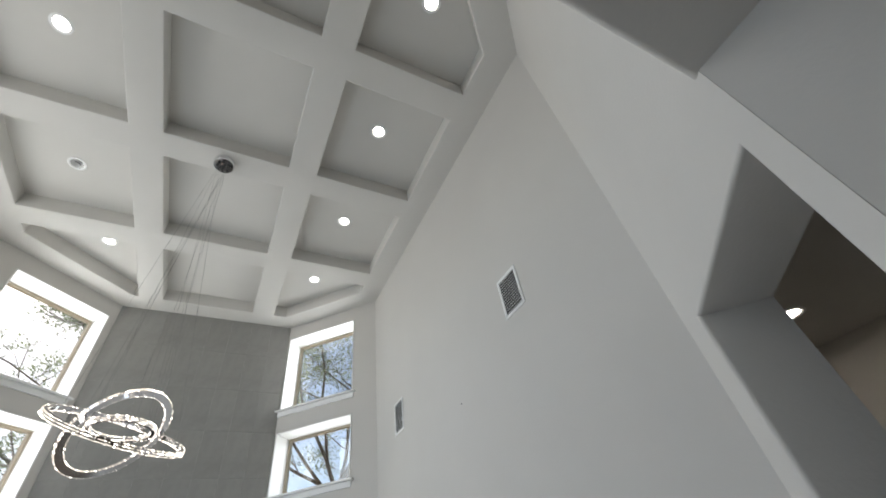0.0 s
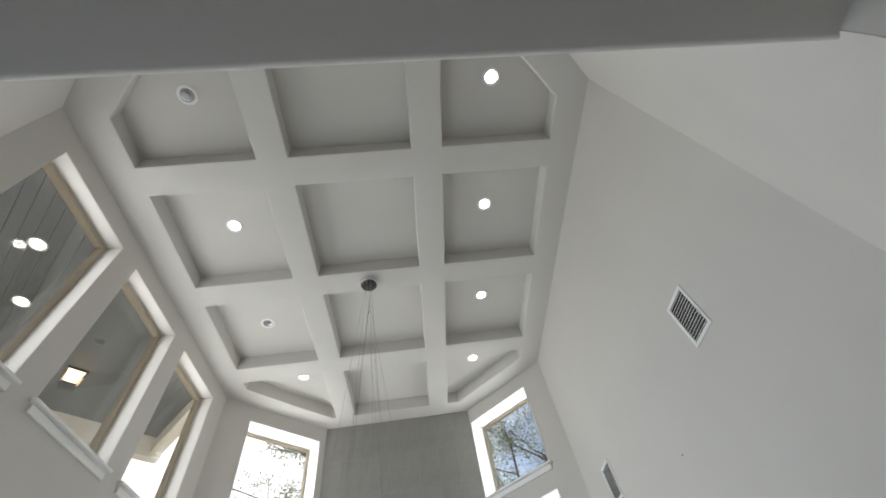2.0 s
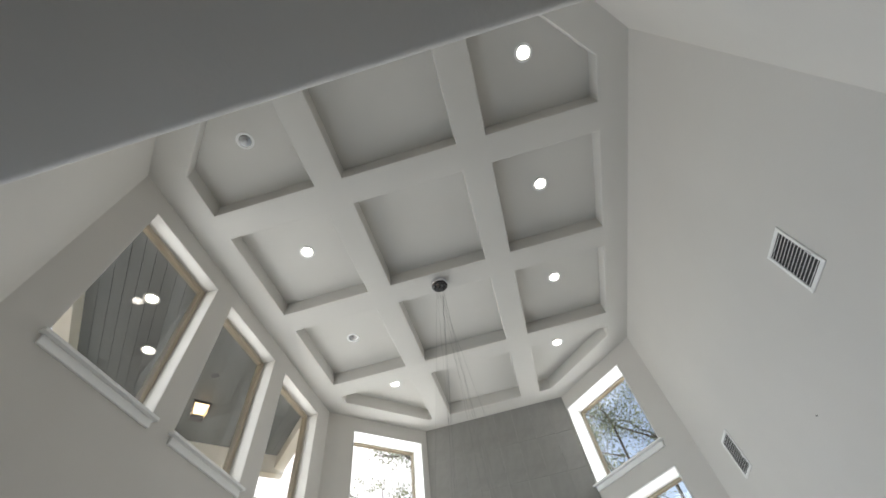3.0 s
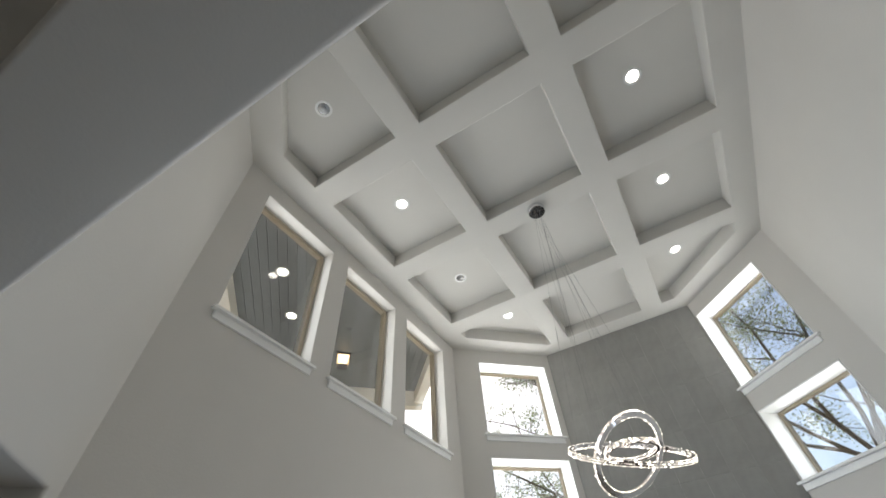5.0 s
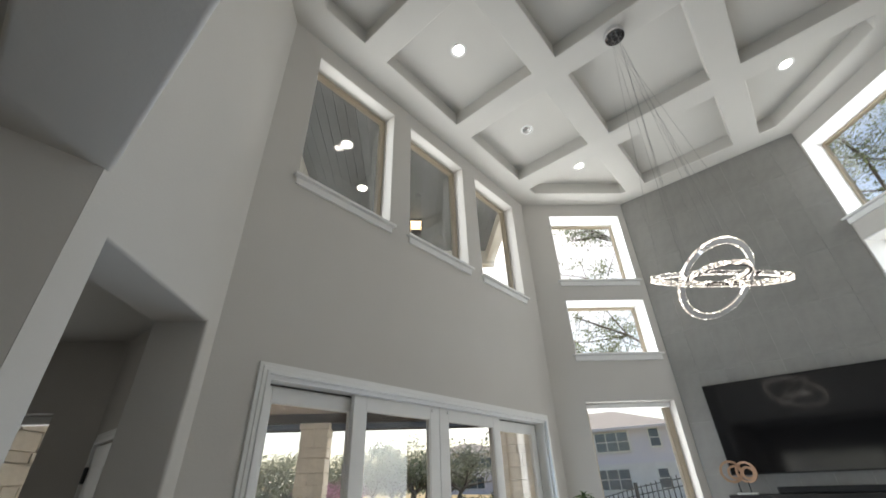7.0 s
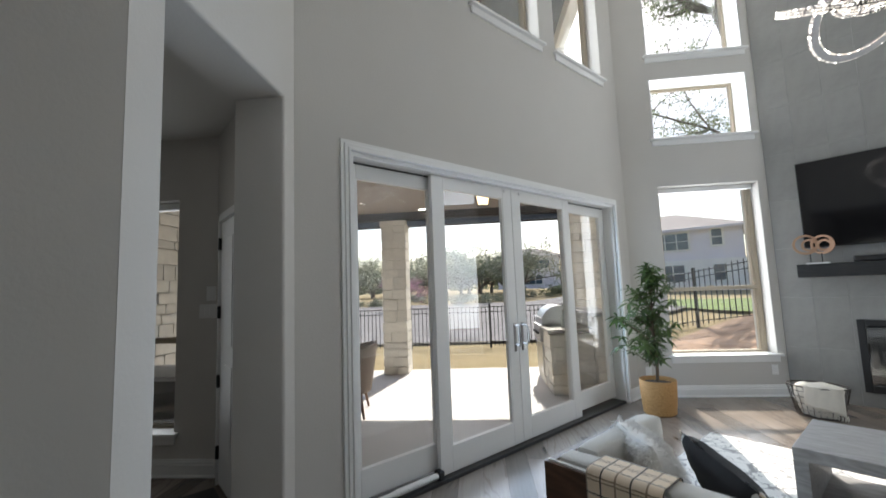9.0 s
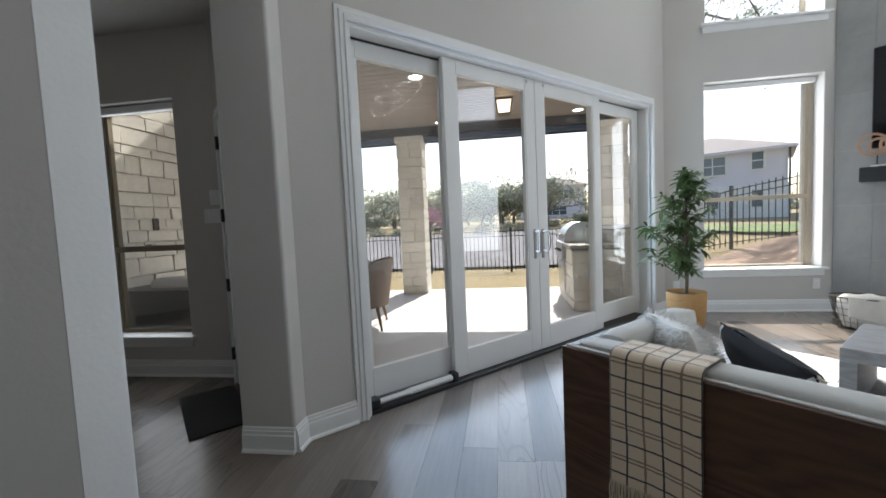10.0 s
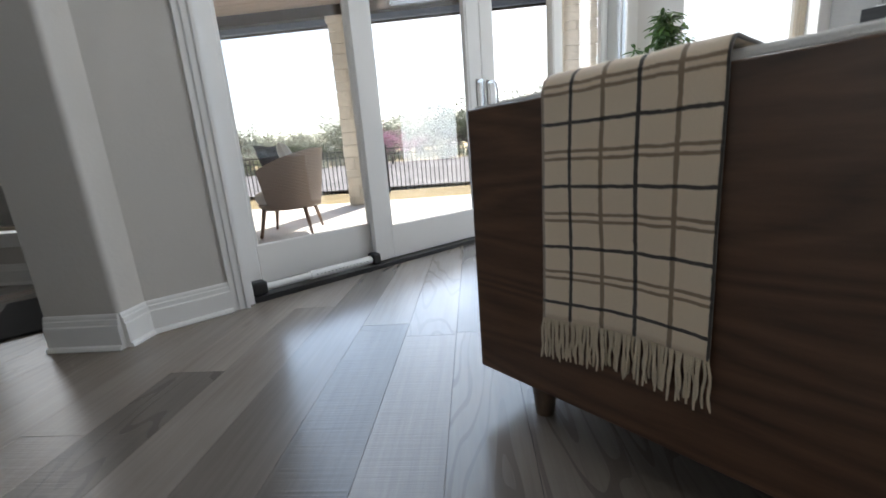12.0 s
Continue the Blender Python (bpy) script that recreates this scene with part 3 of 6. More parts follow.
def pull(s, parent, sgn):
    bm = bmesh.new()
    box(bm, s - 0.016, 0.05, 0.86, s + 0.016, 0.061, 1.12, bevel=0.008)
    part("escutcheon", bm, SATIN, parent)
    bm = bmesh.new()
    pts = [(s, 0.05, 0.93), (s + sgn * 0.004, 0.005, 0.92), (s + sgn * 0.015, -0.012, 0.96), (s + sgn * 0.018, -0.014, 1.03), (s + sgn * 0.01, -0.008, 1.09), (s, 0.015, 1.105), (s, 0.05, 1.1)]
    tube(bm, pts, 0.009, 10)
    part("door_handle", bm, SATIN, parent, smooth=True)


pull(2.10, l2, -1)
pull(2.205, l3, 1)
for s in (2.05, 2.27):
    part("top_catch", boxed(s - 0.012, 0.042, SLH - 0.075, s + 0.012, 0.061, SLH - 0.052, bevel=0.003), TRIM, slider)

# white telescopic security bar lying in the track
bar = tagged(empty("security_bar", WA), "white telescopic security bar with black ends in the door track", "security bar")
for nm, a, b2, r_, mt in (("tube", 0.49, 0.74, 0.018, TRIM), ("sleeve", 0.72, 1.1, 0.0235, TRIM)):
    bm = bmesh.new()
    cyl(bm, r_, r_, a, b2, 16, pose(0, 0.045, 0.058, 0, 90, 0))
    part(nm, bm, mt, bar, smooth=True)
for a, b2 in ((0.416, 0.49), (1.095, 1.148)):
    part("end_cap", boxed(a, 0.012, 0.0275, b2, 0.085, 0.095, bevel=0.012), BLACK, bar, "black rubber end cap")
# black discs stand for the shade inside the adjusting holes
bm = bmesh.new()
for i in range(15):
    cyl(bm, 0.003, 0.003, -0.0005, 0.0012, 8, pose(0.75 + i * 0.022, 0.045 - 0.0235, 0.06, 90, 0, 0))
part("hole_shade_discs", bm, BLACK, bar)
n_in = WA.to_3x3() @ Vector((0, -1, 0))
skylight(WA @ Vector(((SL0 + SL1) / 2, 0.045, 1.25)), n_in, SL1 - SL0 - 0.3, 2.0, 36, (0.56, 0.75, 1.0))

# baseboards
skirting(A, B, 0.0, SL0 - 0.072, m0=0.41)
skirting(A, B, SL1 + 0.072, length(A, B), m1=-0.41)
skirting(B, C, 0.0, LCH, m0=-0.41, m1=-0.41)
skirting(E_, F, 0.0, length(E_, F), m0=-0.41, m1=-0.41)
skirting(D, E_, 0.0, RCH, m0=-0.41, m1=-0.41)
skirting(K, A, 1.095, length(K, A), m1=-0.41)
skirting(K, A, 0.0, 0.167)
skirting(HW0, HW1, 0.0, HWL, m1=-1.0)
PIER0 = (WK := wall_pose(K, A)) @ Vector((1.095, 0.0, 0))
PIER1 = WK @ Vector((1.095, 0.31, 0))
skirting((PIER1.x, PIER1.y), (PIER0.x, PIER0.y), 0.0, 0.31, m1=0.0)

# ---- ceiling fittings ----
DARKCAN = plain("lamp_reflector_grey", (0.3, 0.3, 0.3), 0.25, 0.6, vary=0.03)


def recessed_lamp(x, y, z, lit, r=0.092, group="recessed ceiling lamps"):
    top = empty("recessed_lamp", pose(x, y, z))
    tagged(top, "round white recessed ceiling lamp, lit" if lit else "round white recessed ceiling lamp, switched off", "ceiling lamp", group)
    bm = bmesh.new()
    lathe(bm, [(r, 0.0), (r, -0.006), (r - 0.012, -0.010), (r - 0.024, -0.006), (r - 0.028, 0.0)], 28)
    part("trim_ring", bm, TRIM, top, smooth=True)
    bm = bmesh.new()
    if lit:
        lathe(bm, [(r - 0.028, -0.001), (r - 0.03, -0.004), (0.03, -0.006), (0.001, -0.0065)], 24)
        part("lens", bm, LAMP, top, "glowing white lens", True)
    else:
        lathe(bm, [(r - 0.028, -0.002), (r - 0.035, -0.004), (0.03, -0.0035), (0.028, -0.012), (0.001, -0.014)], 24)
        part("reflector", bm, DARKCAN, top, "grey unlit reflector", True)
    return top


zc = H + DEPTH
for x, y, lit in ((-3.01, -0.61, False), (-3.035, 0.88, True), (-3.09, 2.51, False), (-2.87, 3.77, True), (-0.03, -0.625, True), (-0.04, 0.87, True), (-0.025, 2.4, True), (-0.12, 3.8, True)):
    recessed_lamp(x, y, zc, lit)
recessed_lamp(-4.565, -1.42, 2.9, True)
recessed_lamp(1.86, -0.7, 2.9, True)
hl = bpy.data.lights.new("hall_lamp_light", "AREA")
hl.shape, hl.size, hl.energy, hl.color = "DISK", 0.12, 1.2, (1.0, 0.93, 0.84)
new("hall_lamp_light", hl).matrix_world = look((1.86, -0.7, 2.88), (1.86, -0.7001, 0))

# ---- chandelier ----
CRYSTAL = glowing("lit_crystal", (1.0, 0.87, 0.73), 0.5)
# sparkle is put in as a stronger glow on a random share of crystals
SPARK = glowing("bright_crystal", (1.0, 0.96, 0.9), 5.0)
WIRE = plain("steel_wire", (0.2, 0.2, 0.2), 0.4, 0.6, vary=0.03, relief=0.0)
CX, CY, CZ = -1.555, 1.70, 2.965
chand = tagged(empty("chandelier", pose(CX, CY, CZ)), "chrome chandelier of three crystal rings hung on thin wires", "chandelier")
bm = bmesh.new()
lathe(bm, [(0.001, H - CZ), (0.105, H - CZ), (0.11, H - CZ - 0.01), (0.11, H - CZ - 0.06), (0.1, H - CZ - 0.072), (0.001, H - CZ - 0.074)], 40, pose(-0.02, 0.06, 0))
can = part("canopy", bm, CHROME, chand, "polished chrome canopy", True)
for i in range(9):
    a = i * 2 * math.pi / 8
    rr = 0.062 if i < 8 else 0.0
    bm = bmesh.new()
    cyl(bm, 0.014, 0.012, H - CZ - 0.086, H - CZ - 0.0745, 12, pose(-0.02 + rr * math.cos(a), 0.06 + rr * math.sin(a), 0))
    part("wire_grip", bm, BLACK, can)
rng = random.Random(4)


def ring(r, axis, c, n_wires, nm, hh, tt, rows_of):
    """A hoop round an axis; hh and tt: half its width along the axis and half its thickness; rows_of: where the crystal rows run on its section."""
    w = Vector(axis).normalized()
    u = w.orthogonal().normalized()
    v = w.cross(u)
    c = Vector(c) - Vector((CX, CY, CZ))
    N = 96
    bm = bmesh.new()
    rows = []
    for i in range(N):
        a = 2 * math.pi * i / N
        d = u * math.cos(a) + v * math.sin(a)
        rows.append([bm.verts.new(c + d * (r + s * tt) + w * (q * hh)) for s, q in ((-1, -1), (1, -1), (1, 1), (-1, 1))])
    for a, b2 in zip(rows, rows[1:] + rows[:1]):
        for k in range(4):
            bm.faces.new((a[k], a[(k + 1) % 4], b2[(k + 1) % 4], b2[k]))
    band = part(nm, bm, CHROME, chand, "polished chrome hoop")
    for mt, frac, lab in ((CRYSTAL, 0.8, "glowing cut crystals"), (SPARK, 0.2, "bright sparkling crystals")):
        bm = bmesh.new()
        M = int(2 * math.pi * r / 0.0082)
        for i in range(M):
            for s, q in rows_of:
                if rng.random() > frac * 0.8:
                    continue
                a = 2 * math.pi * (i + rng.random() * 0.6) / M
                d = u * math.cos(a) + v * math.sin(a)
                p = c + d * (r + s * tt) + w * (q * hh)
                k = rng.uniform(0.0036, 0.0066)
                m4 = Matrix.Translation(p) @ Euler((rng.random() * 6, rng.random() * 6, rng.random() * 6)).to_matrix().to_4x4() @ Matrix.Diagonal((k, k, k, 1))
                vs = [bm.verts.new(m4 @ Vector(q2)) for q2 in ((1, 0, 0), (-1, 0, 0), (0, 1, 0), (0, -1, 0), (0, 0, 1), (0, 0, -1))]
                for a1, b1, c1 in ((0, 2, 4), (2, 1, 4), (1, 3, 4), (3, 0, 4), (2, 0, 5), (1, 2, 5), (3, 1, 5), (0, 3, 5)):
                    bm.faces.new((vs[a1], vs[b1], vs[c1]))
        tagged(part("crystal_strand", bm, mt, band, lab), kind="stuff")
    for i in range(n_wires):
        a = 2 * math.pi * (i + 0.3) / n_wires
        p = c + (u * math.cos(a) + v * math.sin(a)) * r
        b0 = Vector((-0.02 + 0.05 * math.cos(a * 2), 0.06 + 0.05 * math.sin(a * 2), H - CZ - 0.08))
        bm = bmesh.new()
        tube(bm, [b0, p], 0.001, 5)
        part("suspension_wire", bm, WIRE, band)


ring(0.408, (0.293, -0.412, 0.863), (-1.558, 1.766, 3.009), 4, "large_ring", 0.016, 0.012, ((1.1, 0.9), (1.1, 0.0), (1.1, -0.9), (0.0, -1.1), (-1.0, -0.8)))
ring(0.298, (-0.584, 0.384, 0.715), (-1.569, 1.859, 3.034), 4, "upright_ring", 0.012, 0.021, ((1.12, -0.6), (1.12, 0.5), (-1.12, -0.6)))
ring(0.175, (0.014, 0.003, 1.0), (-1.523, 1.662, 2.985), 3, "small_ring", 0.015, 0.010, ((1.1, 0.9), (1.1, 0.0), (1.1, -0.9), (-1.1, 0.6), (-1.1, -0.6)))


# ---- wall registers ----
def register(y, z):
    m = wall_pose(E_, F)
    top = empty("wall_vent", m @ pose(E_[1] - y, 0, z))
    tagged(top, "white metal supply air vent with vertical louvres", "vent", "wall vents")
    w, hh = 0.135, 0.19
    for a in ((-w, -hh, -w + 0.026, hh), (w - 0.026, -hh, w, hh), (-w + 0.026, hh - 0.028, w - 0.026, hh), (-w + 0.026, -hh, w - 0.026, -hh + 0.028)):
        part("frame", boxed(a[0], -0.009, a[1], a[2], 0.0, a[3], bevel=0.003), TRIM, top)
    # thin black sheet stands for the shade between the louvres
    part("duct_shade", boxed(-w + 0.02, -0.003, -hh + 0.02, w - 0.02, -0.001, hh - 0.02), BLACK, top)
    for i in range(13):
        zz = -hh + 0.04 + i * (2 * hh - 0.08) / 12
        bm = bmesh.new()
        box(bm, -w + 0.026, -0.007, -0.0016, w - 0.026, 0.004, 0.0016, m=pose(0, -0.004, zz, 35, 0, 0))
        part("louvre", bm, TRIM, top)
    part("lever", boxed(w - 0.02, -0.02, -0.1, w - 0.012, -0.009, -0.06, bevel=0.002), TRIM, top)


register(0.51, 3.755)
register(3.03, 3.73)
bm = bmesh.new()
cyl(bm, 0.006, 0.006, -0.004, 0.0, 10, wall_pose(E_, F) @ pose(E_[1] - 1.55, 0, 3.26, -90, 0, 0))
tagged(obj("wall_hook", bm, BLACK), "tiny dark screw hook in the wall", "hook")

# ---- fireplace wall things ----
SCREEN = plain("black_glass_screen", (0.004, 0.004, 0.005), 0.08, vary=0.1, relief=0.0)
tv = tagged(empty("television", pose(-1.475, 4.96, 2.3)), "large black flat-screen television hung above the mantel", "television")
part("housing", boxed(-0.935, -0.05, -0.515, 0.935, -0.012, 0.515, bevel=0.006), BLACK, tv)
part("screen", boxed(-0.925, -0.053, -0.5, 0.925, -0.0505, 0.505), SCREEN, tv, "glossy black screen, switched off")
part("wall_bracket", boxed(-0.3, -0.012, -0.2, 0.3, 0.024, 0.2), BLACK, tv)
MANTEL = wood_mat("black_stained_oak", (0.008, 0.008, 0.009), (0.022, 0.021, 0.02), 0, 0.5, 1.0, 0.05)
tagged(obj("mantel_shelf", boxed(-2.48, 4.76, 1.44, -0.47, 4.984, 1.59, bevel=0.006), MANTEL), "thick black-stained wooden mantel shelf on the tiled wall", "mantel")
sb = tagged(empty("soundbar", pose(-1.475, 4.87, 1.592)), "long black fabric-fronted soundbar on the mantel", "soundbar")
part("body", boxed(-0.53, -0.05, 0.004, 0.53, 0.05, 0.068, bevel=0.012), BLACK, sb)
part("grille", boxed(-0.51, -0.0525, 0.012, 0.51, -0.0505, 0.06), plain("grille_cloth", (0.02, 0.02, 0.021), 0.9, relief=0.5, grain=400), sb, "dark woven grille")
part("foot", boxed(-0.4, -0.03, 0.0, -0.3, 0.03, 0.0045), BLACK, sb)
part("foot", boxed(0.3, -0.03, 0.0, 0.4, 0.03, 0.0045), BLACK, sb)

RINGWOOD = wood_mat("pale_ash_wood", (0.35, 0.2, 0.12), (0.5, 0.31, 0.2), 0, 0.55, 3.0, 0.05)
sc = tagged(empty("ring_sculpture", pose(-2.31, 4.86, 1.59)), "sculpture of interlocking wooden rings on a white base", "sculpture")
part("base", boxed(-0.09, -0.04, 0, 0.11, 0.04, 0.018, bevel=0.004), TRIM, sc, "white stone base")
for x in (-0.05, 0.05):
    bm = bmesh.new()
    cyl(bm, 0.005, 0.005, 0.018, 0.12, 10, pose(x, 0, 0))
    part("rod", bm, BLACK, sc, "thin black metal rod")
for cxr, czr, r0, turn, nm in ((-0.085, 0.235, 0.118, 14, "ring"), (-0.05, 0.225, 0.075, 10, "ring"), (0.065, 0.225, 0.112, -16, "ring"), (0.082, 0.215, 0.07, -8, "ring")):
    bm = bmesh.new()
    lathe(bm, [(r0 - 0.024, -0.011), (r0, -0.011), (r0, 0.011), (r0 - 0.024, 0.011), (r0 - 0.024, -0.011)], 40, pose(cxr, 0.012 if nm else 0, czr, 90, 0, turn))
    part(nm, bm, RINGWOOD, sc, smooth=True)

fp = tagged(empty("fireplace", pose(-1.475, 5.0, 0.16)), "black-framed gas fireplace insert with pale logs", "fireplace")
for a in ((-0.585, 0.0, -0.52, 0.79), (0.52, 0.0, 0.585, 0.79), (-0.52, 0.73, 0.52, 0.79), (-0.52, 0.0, 0.52, 0.08)):
    part("surround", boxed(a[0], -0.045, a[1], a[2], -0.014, a[3], bevel=0.004), BLACK, fp)
# a flat near-black sheet fills the firebox opening
part("firebox", boxed(-0.52, -0.016, 0.08, 0.52, -0.0145, 0.73), plain("matt_firebox_black", (0.012, 0.011, 0.01), 0.8), fp)
g = part("glass_front", boxed(-0.52, -0.034, 0.08, 0.52, -0.031, 0.73), GLASS, fp)
g.visible_shadow = False
LOG = plain("ash_grey_log", (0.32, 0.29, 0.26), 0.9, vary=0.3, scale=18, relief=0.6, grain=40)
for x, z, rot, L in ((-0.18, 0.125, 8, 0.5), (0.16, 0.13, -7, 0.55), (0.0, 0.165, 2, 0.42)):
    bm = bmesh.new()
    tube(bm, [(x - L / 2, -0.024, z - rot * 0.002), (x, -0.0235, z), (x + L / 2, -0.024, z + rot * 0.002)], [0.0045, 0.0062, 0.005], 10)
    for v in bm.verts:
        v.co.z = z + (v.co.z - z) * 4.5
    part("log", bm, LOG, fp)


# outlets and switches
def plate(name, m, w, h, holes, label, cat):
    top = empty(name, m)
    tagged(top, label, cat)
    part("cover", boxed(-w / 2, -0.007, -h / 2, w / 2, 0, h / 2, bevel=0.003), TRIM, top)
    for i in range(holes):
        x = (i - (holes - 1) / 2) * 0.046
        part("rocker" if cat == "switch" else "socket", boxed(x - 0.016, -0.0105, -0.033, x + 0.016, -0.0068, 0.033, bevel=0.003), TRIM, top)
    return top


WB = wall_pose(B, C)
plate("outlet", WB @ pose(1.62, 0, 0.32), 0.075, 0.118, 1, "white wall outlet plate above the baseboard", "outlet")
plate("outlet", WB @ pose(0.13, 0, 0.32), 0.075, 0.118, 1, "white wall outlet plate above the baseboard", "outlet")
WH = wall_pose(HW0, HW1)
plate("light_switch", WH @ pose(HWL - 0.075, 0, 1.356), 0.16, 0.118, 3, "white three-gang light switch plate", "switch")
plate("alarm_keypad", WH @ pose(HWL - 0.05, 0, 1.507), 0.085, 0.125, 1, "small white wall keypad", "keypad")

# ---- hall door and mat ----
WP = wall_pose(HW1, (-4.25, -0.75))
dr = tagged(empty("door_2", WP), "closed white panelled patio door with black hinges", "door", kind="structure")
moulding("casing", [(0.19, 0), (0.19, 2.1), (1.09, 2.1), (1.09, 0)], CASE, TRIM, dr)
slab = part("door_leaf", boxed(0.202, -0.012, 0.012, 1.078, 0.032, 2.088, bevel=0.003), TRIM, dr)
for z0, z1 in ((0.25, 0.95), (1.1, 1.95)):
    for x0, x1 in ((0.31, 0.59), (0.69, 0.97)):
        part("raised_panel", boxed(x0, -0.018, z0, x1, -0.011, z1, bevel=0.006), TRIM, slab)
for z in (0.2, 0.75, 1.3, 1.86):
    part("hinge", boxed(0.184, -0.035, z, 0.212, -0.01, z + 0.1, bevel=0.004), BLACK, dr, "black metal hinge")
MAT = plain("charcoal_ribbed_mat", (0.022, 0.021, 0.021), 0.95, vary=0.15, scale=20, grain=350, relief=0.7)
bm = boxed(-5.22, -1.165, 0.0, -4.46, -0.8, 0.012, bevel=0.004)
mt = tagged(obj("doormat", bm, MAT), "dark charcoal doormat on the plank floor", "doormat")

# ---- sofa ----
LINEN = plain("cream_linen", (0.6, 0.585, 0.55), 0.9, vary=0.04, scale=6, grain=500, relief=0.35)
sofa = tagged(empty("sofa", pose(-2.65, -0.035, 0)), "low sofa with a dark walnut shell and cream upholstery", "sofa")
SW, SD, ST, SBM = 2.25, 0.88, 0.722, 0.105


def panel(x0, y0, x1, y1, z0=SBM, z1=ST, bev=0.004):
    return boxed(x0, y0, z0, x1, y1, z1, bevel=bev)


part("back_panel", panel(0, 0, SW, 0.035), WALNUT, sofa, "dark walnut veneered back")
part("side_panel", panel(0, 0.036, 0.035, SD), WALNUT, sofa)
part("side_panel", panel(SW - 0.035, 0.036, SW, SD), WALNUT, sofa)
part("base", panel(0.036, 0.036, SW - 0.036, SD, SBM, SBM + 0.09), WALNUT, sofa)
part("piping", boxed(0.012, 0.012, ST, SW - 0.012, 0.034, ST + 0.006, bevel=0.003), LINEN, sofa)


def cushion(x0, y0, z0, x1, y1, z1, r=0.05, puff=0.012):
    bm = bmesh.new()
    box(bm, x0, y0, z0, x1, y1, z1)
    bmesh.ops.subdivide_edges(bm, edges=bm.edges[:], cuts=7, use_grid_fill=True)
    c = Vector(((x0 + x1) / 2, (y0 + y1) / 2, (z0 + z1) / 2))
    hx, hy, hz = (x1 - x0) / 2, (y1 - y0) / 2, (z1 - z0) / 2
    for v in bm.verts:
        d = v.co - c
        q = Vector((max(-hx + r, min(hx - r, d.x)), max(-hy + r, min(hy - r, d.y)), max(-hz + r, min(hz - r, d.z))))
        e = d - q
        if e.length > 1e-6:
            e = e.normalized() * r
        a, b2, cc = 1 - (d.x / hx) ** 2, 1 - (d.y / hy) ** 2, 1 - (d.z / hz) ** 2
        n3 = noise.noise(v.co * 5) * 0.006
        v.co = c + q + e + Vector((math.copysign(puff * max(b2 * cc, 0), d.x) * (abs(d.x) > hx * 0.98), math.copysign(puff * max(a * cc, 0), d.y) * (abs(d.y) > hy * 0.98), math.copysign(puff * max(a * b2, 0) + n3, d.z) * (abs(d.z) > hz * 0.98)))
    return bm


part("back_cushion", cushion(0.036, 0.037, 0.34, SW - 0.036, 0.17, ST + 0.022, 0.03, 0.004), LINEN, sofa, "cream padded back", True)
part("arm_cushion", cushion(0.036, 0.172, 0.34, 0.16, SD - 0.03, ST + 0.028, 0.035, 0.006), LINEN, sofa, "cream padded arm", True)
part("arm_cushion", cushion(SW - 0.16, 0.172, 0.34, SW - 0.036, SD - 0.03, ST + 0.028, 0.035, 0.006), LINEN, sofa, "cream padded arm", True)
for i in range(2):
    x0 = 0.165 + i * (SW - 0.33) / 2
    part("seat_cushion", cushion(x0, 0.172, SBM + 0.09, x0 + (SW - 0.33) / 2 - 0.004, SD + 0.02, 0.43, 0.05, 0.02), LINEN, sofa, "cream seat cushion", True)
for lx, ly in ((0.14, 0.07), (SW - 0.14, 0.07), (0.14, SD - 0.08), (SW - 0.14, SD - 0.08)):
    bm = bmesh.new()
    cyl(bm, 0.022, 0.034, 0.0, SBM, 20, pose(lx, ly, 0))
    part("leg", bm, LEGWOOD, sofa, "tapered walnut leg", True)


# ---- plaid throw over the sofa back ----
def plaid_mat():
    m, n, l, b = nodes("cream_plaid_wool")
    tc, sx = n.new("ShaderNodeTexCoord"), n.new("ShaderNodeSeparateXYZ")
    l.new(tc.outputs["UV"], sx.inputs[0])

    def math_(op, a, v=None, v2=None):
        k = n.new("ShaderNodeMath")
        k.operation = op
        for i, q in enumerate((a, v, v2)):
            if q is None:
                continue
            if isinstance(q, (int, float)):
                k.inputs[i].default_value = q
            else:
                l.new(q, k.inputs[i])
        return k.outputs[0]

    def line(coord, period, at, half):
        f = math_("MODULO", math_("ADD", coord, 10 * period - at + period / 2), period)
        return math_("LESS_THAN", math_("ABSOLUTE", math_("SUBTRACT", f, period / 2)), half)
    wob = noise_tex(n, l, tc.outputs["UV"], 90.0, 2)
    wob = math_("MULTIPLY", math_("SUBTRACT", wob, 0.5), 0.0035)
    u, v = math_("ADD", sx.outputs[0], wob), math_("ADD", sx.outputs[1], wob)
    dark = math_("MAXIMUM", line(u, 0.116, 0.060, 0.0033), line(v, 0.112, 0.036, 0.0031))
    tan = math_("MAXIMUM", line(u, 0.116, 0.118, 0.0036), math_("MAXIMUM", line(v, 0.112, 0.086, 0.0028), line(v, 0.112, 0.099, 0.0028)))
    weave = noise_tex(n, l, tc.outputs["UV"], 700.0, 2)
    base = ramp(n, l, weave, [(0.3, (0.7, 0.56, 0.415)), (0.7, (0.88, 0.73, 0.56))])

    def mix(fac, a, c):
        x = n.new("ShaderNodeMix")
        x.data_type = "RGBA"
        l.new(fac, x.inputs[0]), l.new(a, x.inputs[6])
        x.inputs[7].default_value = (*c, 1)
        return x.outputs[2]
    c = mix(math_("MULTIPLY", tan, 0.8), base, (0.2, 0.12, 0.065))
    c = mix(math_("MULTIPLY", dark, 0.93), c, (0.025, 0.022, 0.024))
    l.new(c, b.inputs["Base Color"])
    b.inputs["Roughness"].default_value = 0.95
    b.inputs["Sheen Weight"].default_value = 0.3
    bump(n, l, b, weave, 0.5, 0.002)
    return m


